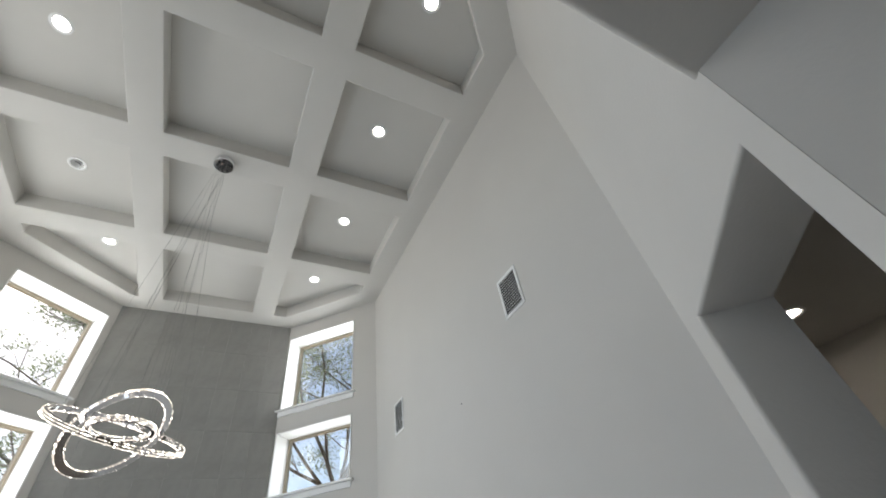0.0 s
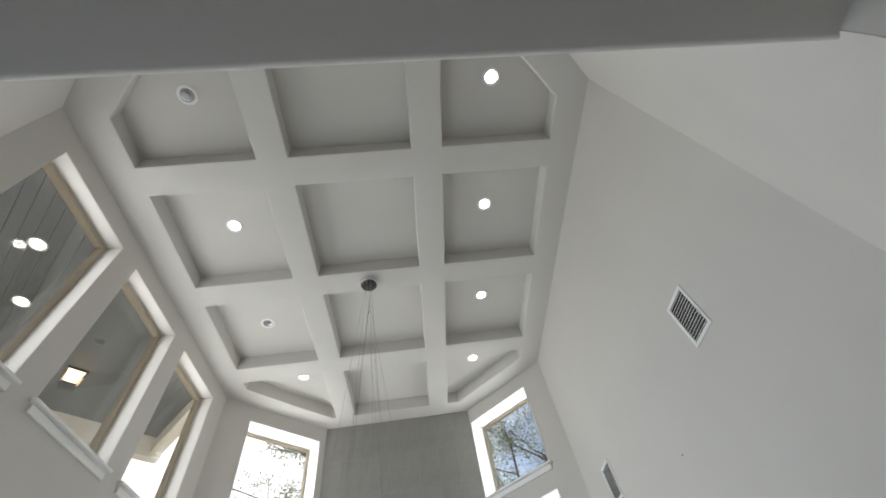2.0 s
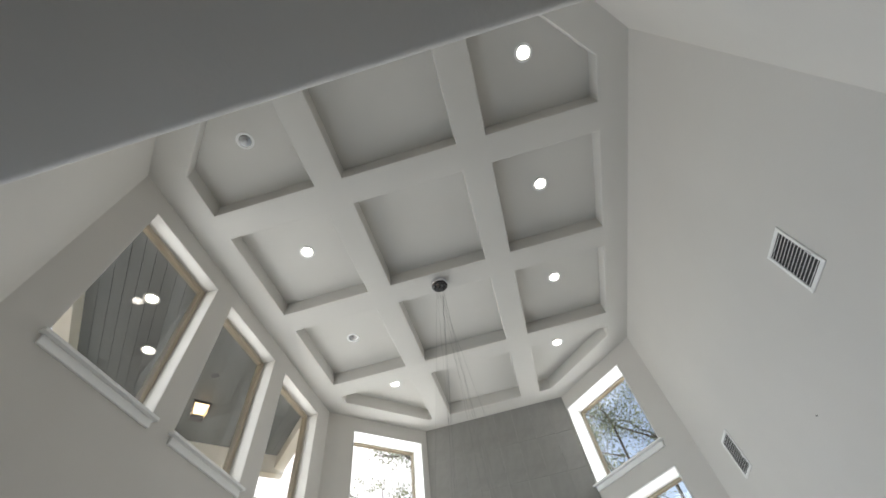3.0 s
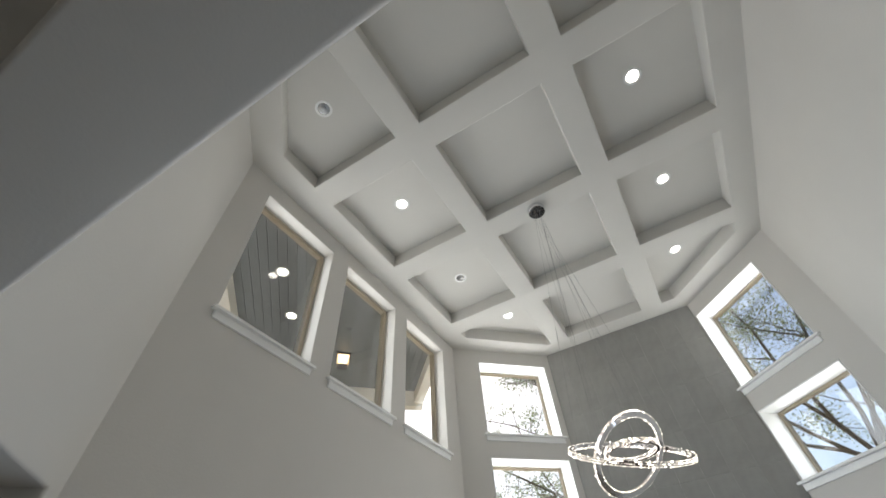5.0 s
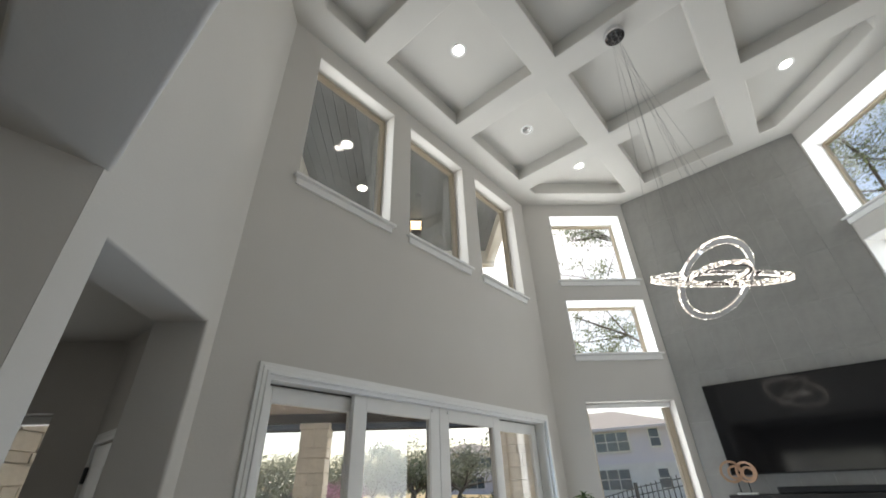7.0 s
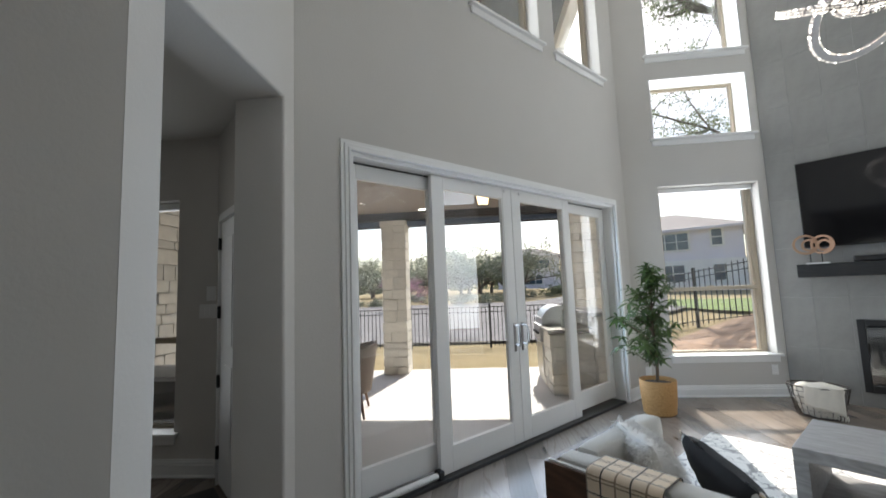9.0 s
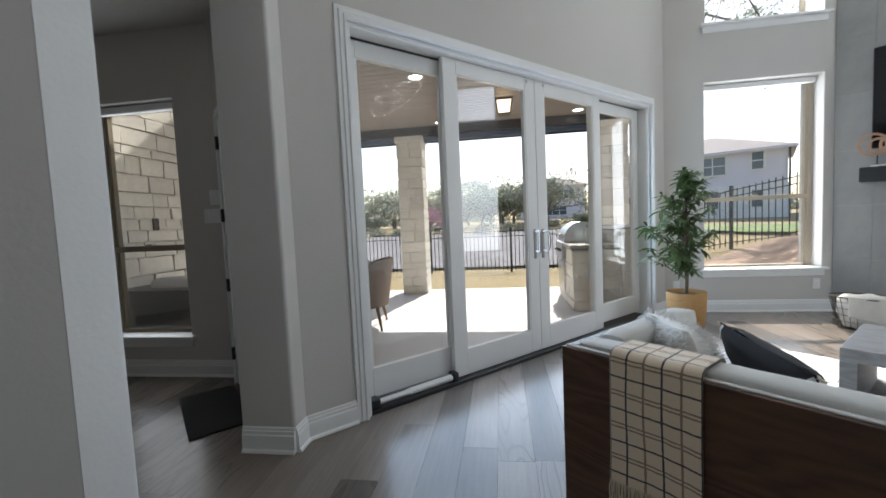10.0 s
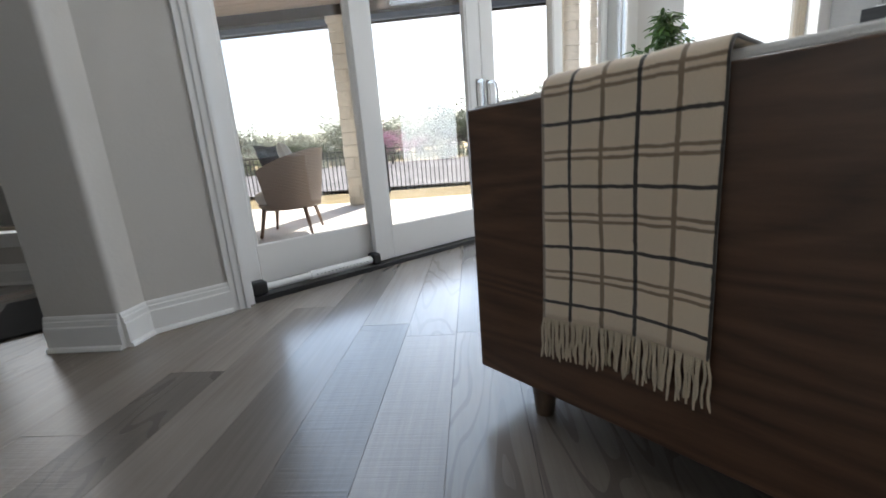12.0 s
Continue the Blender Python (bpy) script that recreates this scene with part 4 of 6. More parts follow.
PLAID = plaid_mat()
throw = tagged(empty("throw_blanket", pose(-2.445, -0.035, 0)), "cream plaid wool throw with fringed end over the sofa back", "blanket")
bm = bmesh.new()
uvl = bm.loops.layers.uv.new("UVMap")
NX, NY = 26, 64
path = []
for j in range(NY + 1):
    s = j / NY * 0.80
    hang = 0.425
    if s < hang:
        p = (-0.006, ST + 0.0 - (hang - s))
    elif s < hang + 0.05:
        a = (s - hang) / 0.05 * math.pi / 2
        p = (-0.006 + 0.03 * (1 - math.cos(a)), ST + 0.032 * math.sin(a))
    elif s < hang + 0.18:
        p = (0.024 + (s - hang - 0.05), ST + 0.034)
    else:
        p = (0.154 + 0.02 * min(1, (s - hang - 0.18) / 0.05) + 0.008, ST + 0.034 - max(0, (s - hang - 0.18)))
    path.append((s, p))
grid = []
for i in range(NX + 1):
    u = i / NX
    col = []
    for s, (py, pz) in path:
        lowness = max(0, (0.425 - s) / 0.425)
        x = u * (0.288 + 0.006 * lowness) + 0.004 * noise.noise((s * 4, u, 3))
        fold = 0.012 * lowness * (0.5 + 0.5 * math.sin(u * 7.0 + 0.8)) + 0.006 * noise.noise((u * 3, s * 5, 1.0))
        dip = 0.02 * lowness * math.sin(u * 2.4)
        v = bm.verts.new((x, py - abs(fold) - 0.002, pz + (dip * 0.4 if s < 0.3 else 0) + 0.002 * noise.noise((u * 9, s * 9, 7))))
        col.append((v, u * 0.292, s))
    grid.append(col)
for i in range(NX):
    for j in range(NY):
        q4 = (grid[i][j], grid[i + 1][j], grid[i + 1][j + 1], grid[i][j + 1])
        f = bm.faces.new([a[0] for a in q4])
        for lp, a in zip(f.loops, q4):
            lp[uvl].uv = (a[1], a[2])
edge_low = [(c[0][0].co.copy()) for c in grid]
cl = part("cloth", bm, PLAID, throw, "", True)
md = cl.modifiers.new("thick", "SOLIDIFY")
md.thickness, md.offset = 0.005, 0
FRINGE = plain("cream_wool_yarn", (0.68, 0.57, 0.42), 0.95, vary=0.1, scale=30, grain=300, relief=0.4)
rf = random.Random(9)
for i in range(64):
    u = (i + 0.5) / 64
    k = u * NX
    a = edge_low[int(k)].lerp(edge_low[min(int(k) + 1, NX)], k - int(k))
    pts, x = [a + Vector((0, 0, 0.004))], a.copy()
    sx_, sy_, drop = rf.gauss(0, 0.035), rf.uniform(-0.12, 0.1), rf.uniform(0.85, 1.1)
    bend = rf.uniform(-0.0022, 0.0022)
    for j in range(1, 8):
        x = x + Vector((sx_ * 0.012 + bend * math.sin(j * 1.1), sy_ * 0.011, -0.0118 * drop))
        pts.append(x.copy())
    bm = bmesh.new()
    tube(bm, pts, [0.0026, 0.0022, 0.0026, 0.0022, 0.0026, 0.0022, 0.0026, 0.0014], 6)
    part("fringe_tassel", bm, FRINGE, throw, smooth=True)

# ---- cushions on the sofa ----
FUR = plain("white_faux_fur", (0.84, 0.83, 0.81), 0.95, vary=0.06, scale=12, grain=200, relief=0.6)
DENIM = plain("black_canvas", (0.01, 0.01, 0.012), 0.9, vary=0.15, scale=10, grain=350, relief=0.4)


def pillow(bm, w, h, t, m):
    n = 14
    for side in (1, -1):
        rows = []
        for i in range(n + 1):
            row = []
            for j in range(n + 1):
                x, y = i / n * 2 - 1, j / n * 2 - 1
                k = max(0, (1 - x ** 4) * (1 - y ** 4)) ** 0.55
                pin = 1 - 0.07 * (abs(x) ** 2 * (1 - abs(y)) + abs(y) ** 2 * (1 - abs(x)))
                row.append(bm.verts.new(m @ Vector((x * w / 2 * pin, y * h / 2 * pin, side * (t / 2 * k + 0.002) + 0.006 * noise.noise((x * 3, y * 3, side))))))
            rows.append(row)
        for i in range(n):
            for j in range(n):
                bm.faces.new((rows[i][j], rows[i + 1][j], rows[i + 1][j + 1], rows[i][j + 1]))
    bmesh.ops.remove_doubles(bm, verts=bm.verts, dist=0.006)


fm = pose(-2.41, 0.45, 0.60, 114, 0, -40)
fur = tagged(empty("fur_cushion"), "fluffy white faux-fur cushion leaning in the sofa corner", "cushion")
bm = bmesh.new()
pillow(bm, 0.38, 0.38, 0.15, fm)
part("cover", bm, FUR, fur, "", True)
me_v, me_f = [], []
rf = random.Random(2)
for i in range(5200):
    x, y = rf.uniform(-1, 1), rf.uniform(-1, 1)
    side = 1 if rf.random() < 0.6 else -1
    k = max(0, (1 - x ** 4) * (1 - y ** 4)) ** 0.55
    p = Vector((x * 0.186, y * 0.186, side * (0.074 * k)))
    d = Vector((x * 0.55 + rf.uniform(-0.5, 0.5), y * 0.55 + rf.uniform(-0.3, 0.6), side * 0.8 + rf.uniform(-0.3, 0.3))).normalized()
    L = rf.uniform(0.02, 0.045)
    s = d.orthogonal().normalized() * 0.0016
    b0 = len(me_v)
    for q2 in (p - s, p + s, p + d * L * 0.6 + Vector((0, -0.004, 0)) + s * 0.6, p + d * L + Vector((0, -0.012, -0.004))):
        me_v.append(fm @ q2)
    me_f += [(b0, b0 + 1, b0 + 2), (b0, b0 + 2, b0 + 3)]
me = bpy.data.meshes.new("fur")
me.from_pydata(me_v, [], me_f)
me.materials.append(FUR)
fo = new("fur", me)
fo.parent = fur
tagged(fo, "long white fibres", kind="stuff")

pm = pose(-2.14, 0.55, 0.585, 112, 4, -43)
bl = tagged(empty("lumbar_cushion"), "black canvas cushion with white woven ends and tassels", "cushion")
bm = bmesh.new()
pillow(bm, 0.52, 0.28, 0.12, pm)
part("cover", bm, DENIM, bl, "", True)
for sgn in (1, -1):
    bm = bmesh.new()
    pillow(bm, 0.085, 0.275, 0.065, pm @ pose(sgn * 0.212, 0, 0))
    part("end_band", bm, LINEN, bl, "white woven band", True)
    for i in range(12):
        y = -0.127 + i * 0.023
        bm = bmesh.new()
        p0 = pm @ Vector((sgn * 0.252, y, 0))
        p1 = pm @ Vector((sgn * 0.285, y + rf.uniform(-0.01, 0.01), rf.uniform(-0.008, 0.008)))
        tube(bm, [p0, (p0 + p1) / 2, p1], [0.003, 0.004, 0.002], 6)
        part("tassel", bm, FRINGE, bl)


# ---- rug ----
def rug_mat():
    m, n, l, b = nodes("cream_trellis_rug")
    v = coords(n, l)
    w = n.new("ShaderNodeTexVoronoi")
    w.feature, w.inputs["Scale"].default_value = "DISTANCE_TO_EDGE", 4.2
    nz = noise_tex(n, l, v, 5.0, 3)
    ad = n.new("ShaderNodeVectorMath")
    ad.operation = "MULTIPLY_ADD"
    ad.inputs[1].default_value = (1, 1, 1)
    l.new(v, ad.inputs[0]), l.new(nz, ad.inputs[2])
    l.new(ad.outputs[0], w.inputs["Vector"])
    pile = noise_tex(n, l, v, 260.0, 3)
    c = ramp(n, l, w.outputs["Distance"], [(0.03, (0.3, 0.29, 0.28)), (0.07, (0.72, 0.7, 0.66))])
    l.new(c, b.inputs["Base Color"])
    b.inputs["Roughness"].default_value = 0.95
    bump(n, l, b, pile, 0.6, 0.006)
    return m


bm = boxed(-2.98, 0.55, 0.0, -0.05, 2.98, 0.014, bevel=0.005)
tagged(obj("rug", bm, rug_mat()), "cream low-pile rug with a grey irregular trellis pattern", "rug")

# ---- coffee table and the box under it ----
GREYWOOD = wood_mat("weathered_grey_wood", (0.2, 0.19, 0.185), (0.34, 0.33, 0.32), 0, 0.6, 1.2, 0.05)
tab = tagged(empty("coffee_table", pose(-2.15, 1.78, 0.0145)), "chunky weathered grey wooden coffee table on the rug", "coffee table")
TW, TD, TH, TT = 1.25, 0.72, 0.405, 0.075
part("tabletop", boxed(0, 0, TH - TT, TW, TD, TH, bevel=0.005), GREYWOOD, tab)
part("side_panel", boxed(0, 0, 0, TT, TD, TH - TT, bevel=0.004), GREYWOOD, tab)
part("side_panel", boxed(TW - TT, 0, 0, TW, TD, TH - TT, bevel=0.004), GREYWOOD, tab)
part("bottom_shelf", boxed(TT, 0.0, 0.0, TW - TT, TD, 0.05, bevel=0.004), GREYWOOD, tab)
bx = tagged(empty("storage_box", pose(-1.83, 1.55, 0.0145)), "dark charcoal lidded storage box beside the table", "box")
CHAR = plain("charcoal_board", (0.03, 0.03, 0.032), 0.7, vary=0.1)
part("body", boxed(0, 0, 0, 0.42, 0.2, 0.17, bevel=0.006), CHAR, bx)
part("lid", boxed(-0.006, -0.006, 0.171, 0.426, 0.206, 0.21, bevel=0.006), CHAR, bx)

# ---- wire basket with a knitted throw ----
bk = tagged(empty("wire_basket", pose(-2.36, 4.28, 0)), "black wire basket on the floor holding a knitted throw", "basket")
RA, RB, BH = 0.255, 0.19, 0.31


def oval(z, t, k):
    a = 2 * math.pi * t
    return Vector((RA * k * math.cos(a), RB * k * math.sin(a), z))


for i, (z, k) in enumerate(((0.004, 0.74), (0.07, 0.8), (0.135, 0.855), (0.2, 0.91), (0.26, 0.955), (BH, 1.0))):
    bm = bmesh.new()
    tube(bm, [oval(z, j / 40, k) for j in range(40)], 0.0065 if z == BH else 0.0028, 6, True)
    part("rim" if z == BH else "hoop", bm, BRONZE, bk, "", True)
for j in range(26):
    bm = bmesh.new()
    tube(bm, [oval(0.004, j / 26, 0.74), oval(BH, j / 26, 1.0)], 0.0026, 5)
    part("upright_wire", bm, BRONZE, bk)
bm = bmesh.new()
for j in range(9):
    y = -0.12 + j * 0.03
    tube(bm, [(-0.16, y, 0.003), (0.16, y, 0.003)], 0.002, 5)
part("bottom_grid", bm, BRONZE, bk)
KNIT = plain("cream_knit", (0.68, 0.64, 0.56), 0.95, vary=0.05, scale=15, grain=130, relief=0.8)
kn = tagged(empty("knitted_throw", pose(-2.36, 4.28, 0)), "cream knitted throw spilling over the wire basket", "blanket")
bm = bmesh.new()
lathe(bm, [(0.001, 0.012), (0.15, 0.012), (0.19, 0.16), (0.205, 0.27), (0.15, 0.325), (0.06, 0.315), (0.001, 0.33)], 28)
for v in bm.verts:
    v.co.y *= 0.78
    v.co += Vector((0.025, 0.02, 0.03)) * noise.noise(v.co * 9)
part("folded_wool", bm, KNIT, kn, "", True)
bm = bmesh.new()
rows = []
for i in range(13):
    u = i / 12
    row = []
    for j in range(15):
        s = j / 14
        a = -1.9 + u * 1.25
        if s < 0.35:
            r0, z = 0.6 + 0.42 * s / 0.35, 0.33 + 0.012 * math.sin(s * 9)
        else:
            r0, z = 1.04 + 0.03 * math.sin(u * 9), 0.33 - (s - 0.35) * (0.30 + 0.12 * u)
        p = oval(z + 0.01 * noise.noise((u * 4, s * 4, 2)), a / 2 / math.pi, r0)
        row.append(bm.verts.new(p))
    rows.append(row)
for i in range(12):
    for j in range(14):
        bm.faces.new((rows[i][j], rows[i + 1][j], rows[i + 1][j + 1], rows[i][j + 1]))
ends = [r_[-1].co.copy() for r_ in rows]
dk = part("hanging_end", bm, KNIT, kn, "", True)
md = dk.modifiers.new("thick", "SOLIDIFY")
md.thickness = 0.008
for i, p in enumerate(ends):
    for k in range(2):
        bm = bmesh.new()
        q0 = p + Vector((0.008 * k, 0, 0.004))
        tube(bm, [q0, q0 + Vector((0.004, -0.004, -0.03)), q0 + Vector((-0.002, -0.003, -0.058))], [0.003, 0.0035, 0.0015], 5)
        part("fringe_tassel", bm, KNIT, kn)

# ---- potted tree ----
POT = wood_mat("woven_tan_bark", (0.3, 0.15, 0.05), (0.52, 0.3, 0.115), 0, 0.75, 2.0, 0.03)
SOIL = plain("dark_soil", (0.03, 0.022, 0.016), 0.95, vary=0.3, scale=40, relief=1.0)
BARK = plain("brown_bark", (0.1, 0.07, 0.045), 0.9, vary=0.25, scale=25, grain=60, relief=0.8)


def leaf_mat(name, dark, light, trans=0.25):
    m, n, l, b = nodes(name)
    g = n.new("ShaderNodeNewGeometry")
    c = ramp(n, l, g.outputs["Random Per Island"], [(0.0, dark), (1.0, light)])
    l.new(c, b.inputs["Base Color"])
    b.inputs["Roughness"].default_value = 0.45
    tr, mx = n.new("ShaderNodeBsdfTranslucent"), n.new("ShaderNodeMixShader")
    l.new(c, tr.inputs[0])
    mx.inputs[0].default_value = trans
    l.new(b.outputs[0], mx.inputs[1]), l.new(tr.outputs[0], mx.inputs[2])
    l.new(mx.outputs[0], n["Material Output"].inputs[0])
    return m


LEAF = leaf_mat("glossy_green_leaf", (0.022, 0.042, 0.014), (0.1, 0.16, 0.045), 0.35)
pt = tagged(empty("potted_tree", pose(-3.56, 3.29, 0)), "small leafy indoor tree in a tan woven pot", "plant")
bm = bmesh.new()
lathe(bm, [(0.001, 0.0), (0.15, 0.0), (0.165, 0.015), (0.185, 0.2), (0.192, 0.36), (0.186, 0.372), (0.178, 0.36), (0.172, 0.32)], 40)
for v in bm.verts:
    a = math.atan2(v.co.y, v.co.x)
    k = 1 + 0.012 * noise.noise((a * 2, v.co.z * 6, 0)) + 0.008 * math.sin(v.co.z * 120)
    v.co.x *= k
    v.co.y *= k
part("pot", bm, POT, pt, "tan woven bark pot", True)
bm = bmesh.new()
lathe(bm, [(0.176, 0.325), (0.1, 0.335), (0.001, 0.345)], 24)
part("soil", bm, SOIL, pt)
rt = random.Random(12)
bm = bmesh.new()
tube(bm, [(0, 0, 0.33), (0.012, 0.004, 0.6), (-0.01, 0.01, 0.9), (0.006, 0, 1.2), (0.0, 0.01, 1.6)], [0.019, 0.016, 0.014, 0.011, 0.005], 10)
part("trunk", bm, BARK, pt, "", True)


def sprig_mesh(seed):
    rs = random.Random(seed)
    bm = bmesh.new()
    n = rs.randint(8, 11)
    for i in range(n):
        a = 2 * math.pi * i / n + rs.uniform(-0.25, 0.25)
        tilt = rs.uniform(-0.5, 0.35)
        L, w = rs.uniform(0.09, 0.15), rs.uniform(0.013, 0.02)
        d = Vector((math.cos(a) * math.cos(tilt), math.sin(a) * math.cos(tilt), math.sin(tilt)))
        sd_ = d.cross(Vector((0, 0, 1))).normalized()
        o = Vector((0, 0, rs.uniform(-0.03, 0.03)))
        sag = Vector((0, 0, -0.25 * L))
        pr = [(0.05, 0.25, 0), (0.3, 0.85, 0.05), (0.55, 1.0, 0.2), (0.8, 0.6, 0.55)]
        le = [bm.verts.new(o + d * L * t + sd_ * w * k + sag * g - Vector((0, 0, -0.003))) for t, k, g in pr]
        mi = [bm.verts.new(o + d * L * t + sag * g) for t, k, g in pr]
        ri = [bm.verts.new(o + d * L * t - sd_ * w * k + sag * g - Vector((0, 0, -0.003))) for t, k, g in pr]
        tip = bm.verts.new(o + d * L + sag)
        for k in range(3):
            bm.faces.new((le[k], mi[k], mi[k + 1], le[k + 1]))
            bm.faces.new((mi[k], ri[k], ri[k + 1], mi[k + 1]))
        bm.faces.new((le[3], mi[3], tip)), bm.faces.new((mi[3], ri[3], tip))
    me = bpy.data.meshes.new("leaf_sprig")
    bm.to_mesh(me)
    bm.free()
    me.materials.append(LEAF)
    return me


sprigs = [sprig_mesh(s) for s in range(6)]
for i in range(58):
    t = rt.random()
    z = 0.6 + 1.05 * t ** 1.15
    rad = 0.4 * (1 - 0.8 * max(0, (z - 0.95) / 0.72) ** 1.1) * (0.7 if z < 0.72 else 1)
    a = rt.random() * 6.283
    r0 = rad * math.sqrt(rt.random())
    r0 *= 1.12 if noise.noise((math.cos(a) * 1.4, math.sin(a) * 1.4, z * 2.6)) > -0.08 else 0.5
    p1 = Vector((r0 * math.cos(a), r0 * math.sin(a), z)) + Vector((-0.055, -0.045, 0)) * (1 - max(0, z - 1.1) * 2.6)
    p0 = Vector((0, 0, max(0.5, z - 0.12 - r0 * 0.5)))
    bm = bmesh.new()
    tube(bm, [p0, p0.lerp(p1, 0.5) + Vector((0, 0, 0.02)), p1], [0.006, 0.004, 0.0025], 6)
    br = part("branch", bm, BARK, pt)
    for q2 in (p1, p0.lerp(p1, 0.62) + Vector((rt.uniform(-0.03, 0.03), rt.uniform(-0.03, 0.03), 0.03))):
        s = new("leaf_sprig", rt.choice(sprigs))
        s.parent = br
        s.matrix_basis = Matrix.Translation(q2) @ Euler((rt.uniform(-0.5, 0.5), rt.uniform(-0.5, 0.5), rt.random() * 6.28)).to_matrix().to_4x4() @ Matrix.Scale(rt.uniform(0.75, 1.15), 4)

# ---- outdoors: the porch stands at 45 degrees to the room ----
O45 = pose(0, 0, 0, 0, 0, 45)             # local x along the porch edge, local y away from the house


def clip_poly(poly, planes2):
    """Keep the part of a flat polygon where nx*x + ny*y <= c for every (nx, ny, c)."""
    for nx, ny, c in planes2:
        out = []
        for i, p in enumerate(poly):
            q2 = poly[(i + 1) % len(poly)]
            dp, dq = nx * p[0] + ny * p[1] - c, nx * q2[0] + ny * q2[1] - c
            if dp <= 0:
                out.append(p)
            if dp * dq < 0:
                t = dp / (dp - dq)
                out.append((p[0] + (q2[0] - p[0]) * t, p[1] + (q2[1] - p[1]) * t))
        poly = out
        if len(poly) < 3:
            return []
    return poly


def prism(bm, poly, z0, z1):
    lo = [bm.verts.new((x, y, z0)) for x, y in poly]
    hi = [bm.verts.new((x, y, z1)) for x, y in poly]
    bm.faces.new(lo), bm.faces.new(list(reversed(hi)))
    for i in range(len(poly)):
        j = (i + 1) % len(poly)
        bm.faces.new((lo[i], lo[j], hi[j], hi[i]))


def loc(a, b2):
    k = math.sqrt(0.5)
    return ((a - b2) * k, (a + b2) * k)


PAT = -0.08
bm = bmesh.new()
for poly in ([(-4.14, -0.55), (-5.5, -0.55), loc(-6.25, 3.5), loc(-6.25, 8.0), loc(0.3, 8.0), (-4.0, 4.43), (-4.14, 4.0)],):
    f = bm.faces.new([bm.verts.new((x, y, PAT)) for x, y in poly])
r = bmesh.ops.extrude_face_region(bm, geom=bm.faces[:])
bmesh.ops.translate(bm, vec=(0, 0, -0.25), verts=[g for g in r["geom"] if isinstance(g, bmesh.types.BMVert)])
tagged(obj("patio", bm, CONCRETE), "pale brushed concrete patio slab in sun and shade", "patio", kind="structure")


def boards(name, along_a, lo, hi, step, span, z, thick, planes2, mat, label):
    bm = bmesh.new()
    t = lo
    while t < hi:
        e = min(t + step - 0.013, hi)
        corners = [(t, span[0]), (e, span[0]), (e, span[1]), (t, span[1])]
        if along_a:
            corners = [(q2, p) for p, q2 in corners]
        poly = clip_poly([loc(*c) for c in corners], planes2)
        if poly:
            prism(bm, poly, z, z + thick)
        t += step
    prism(bm, clip_poly([loc(*c) for c in (((span[0], lo), (span[1], lo), (span[1], hi), (span[0], hi)) if along_a else ((lo, span[0]), (hi, span[0]), (hi, span[1]), (lo, span[1])))], planes2), z + thick * 0.55, z + thick + 0.1)
    m4 = O45.inverted()
    bmesh.ops.transform(bm, matrix=m4, verts=bm.verts)
    ob = obj(name, bm, mat)
    ob.matrix_world = O45
    return tagged(ob, label, "ceiling", kind="structure")


PB = wood_mat("brown_porch_board", (0.2, 0.16, 0.138), (0.29, 0.24, 0.21), 0, 0.5, 1.0, 0.08, islands=True)
boards("ceiling_porch", True, 2.0, 8.0, 0.14, (-6.25, 0.3), 2.95, 0.025, [(1, 0, -4.27), (0, -1, 0.52)], PB, "brown stained tongue-and-groove porch ceiling")
boards("ceiling_balcony", False, -3.92, -0.32, 0.145, (2.0, 8.2), 6.65, 0.025, [(1, 0, -4.27)], PORCH_GREY, "grey stained tongue-and-groove upper porch ceiling")


def local_box(name, a0, b0, z0, a1, b1, z1, mat, label, cat, kind="structure", bevel=0.0):
    ob = obj(name, boxed(a0, b0, z0, a1, b1, z1, bevel=bevel), mat)
    ob.matrix_world = O45
    return tagged(ob, label, cat, kind=kind)


local_box("beam", -6.25, 7.55, 2.80, 0.3, 7.98, 2.949, BRONZE, "dark brown boxed porch beam", "beam")
WHITEX = plain("white_exterior_paint", (0.75, 0.74, 0.71), 0.6, vary=0.03)
local_box("trim", -4.12, 3.1, 6.38, -3.92, 8.2, 6.66, WHITEX, "white painted upper porch fascia beam", "trim")
local_box("trim", -0.32, 2.95, 6.38, -0.12, 8.2, 6.66, WHITEX, "white painted upper porch fascia beam", "trim")
local_box("trim", -4.12, 8.2, 6.3, -0.12, 8.4, 6.66, WHITEX, "white painted upper porch fascia beam", "trim")
local_box("balcony_floor", -6.25, 5.8, 3.08, 0.3, 8.1, 3.3, WHITEX, "white edged upper porch floor", "balcony")
SCREENM = plain("blue_grey_screen_fabric", (0.09, 0.12, 0.18), 0.6, vary=0.1)
for a0, a1 in ((-6.2, -3.97), (-3.46, -0.46)):
    rs = tagged(empty("roller_screen", O45), "rolled-up dark blue-grey porch sun screen under the beam", "roller screen", "porch screens")
    part("housing", boxed(a0, 7.66, 2.71, a1, 7.8, 2.799, bevel=0.01), SCREENM, rs)
    part("hem_bar", boxed(a0 + 0.02, 7.7, 2.68, a1 - 0.02, 7.75, 2.709, bevel=0.006), BLACK, rs)
for x, y in ((-5.77, 1.45), (-7.41, 3.02), (-5.7, 4.57)):
    recessed_lamp(x, y, 2.951, True, 0.1, "porch ceiling lamps")
for x, y in ((-5.605, 1.164), (-6.30, 2.04)):
    recessed_lamp(x, y, 6.652, True, 0.11, "upper porch lamps")
WARM = glowing("warm_lamp_glass", (1.0, 0.72, 0.42), 2.0)


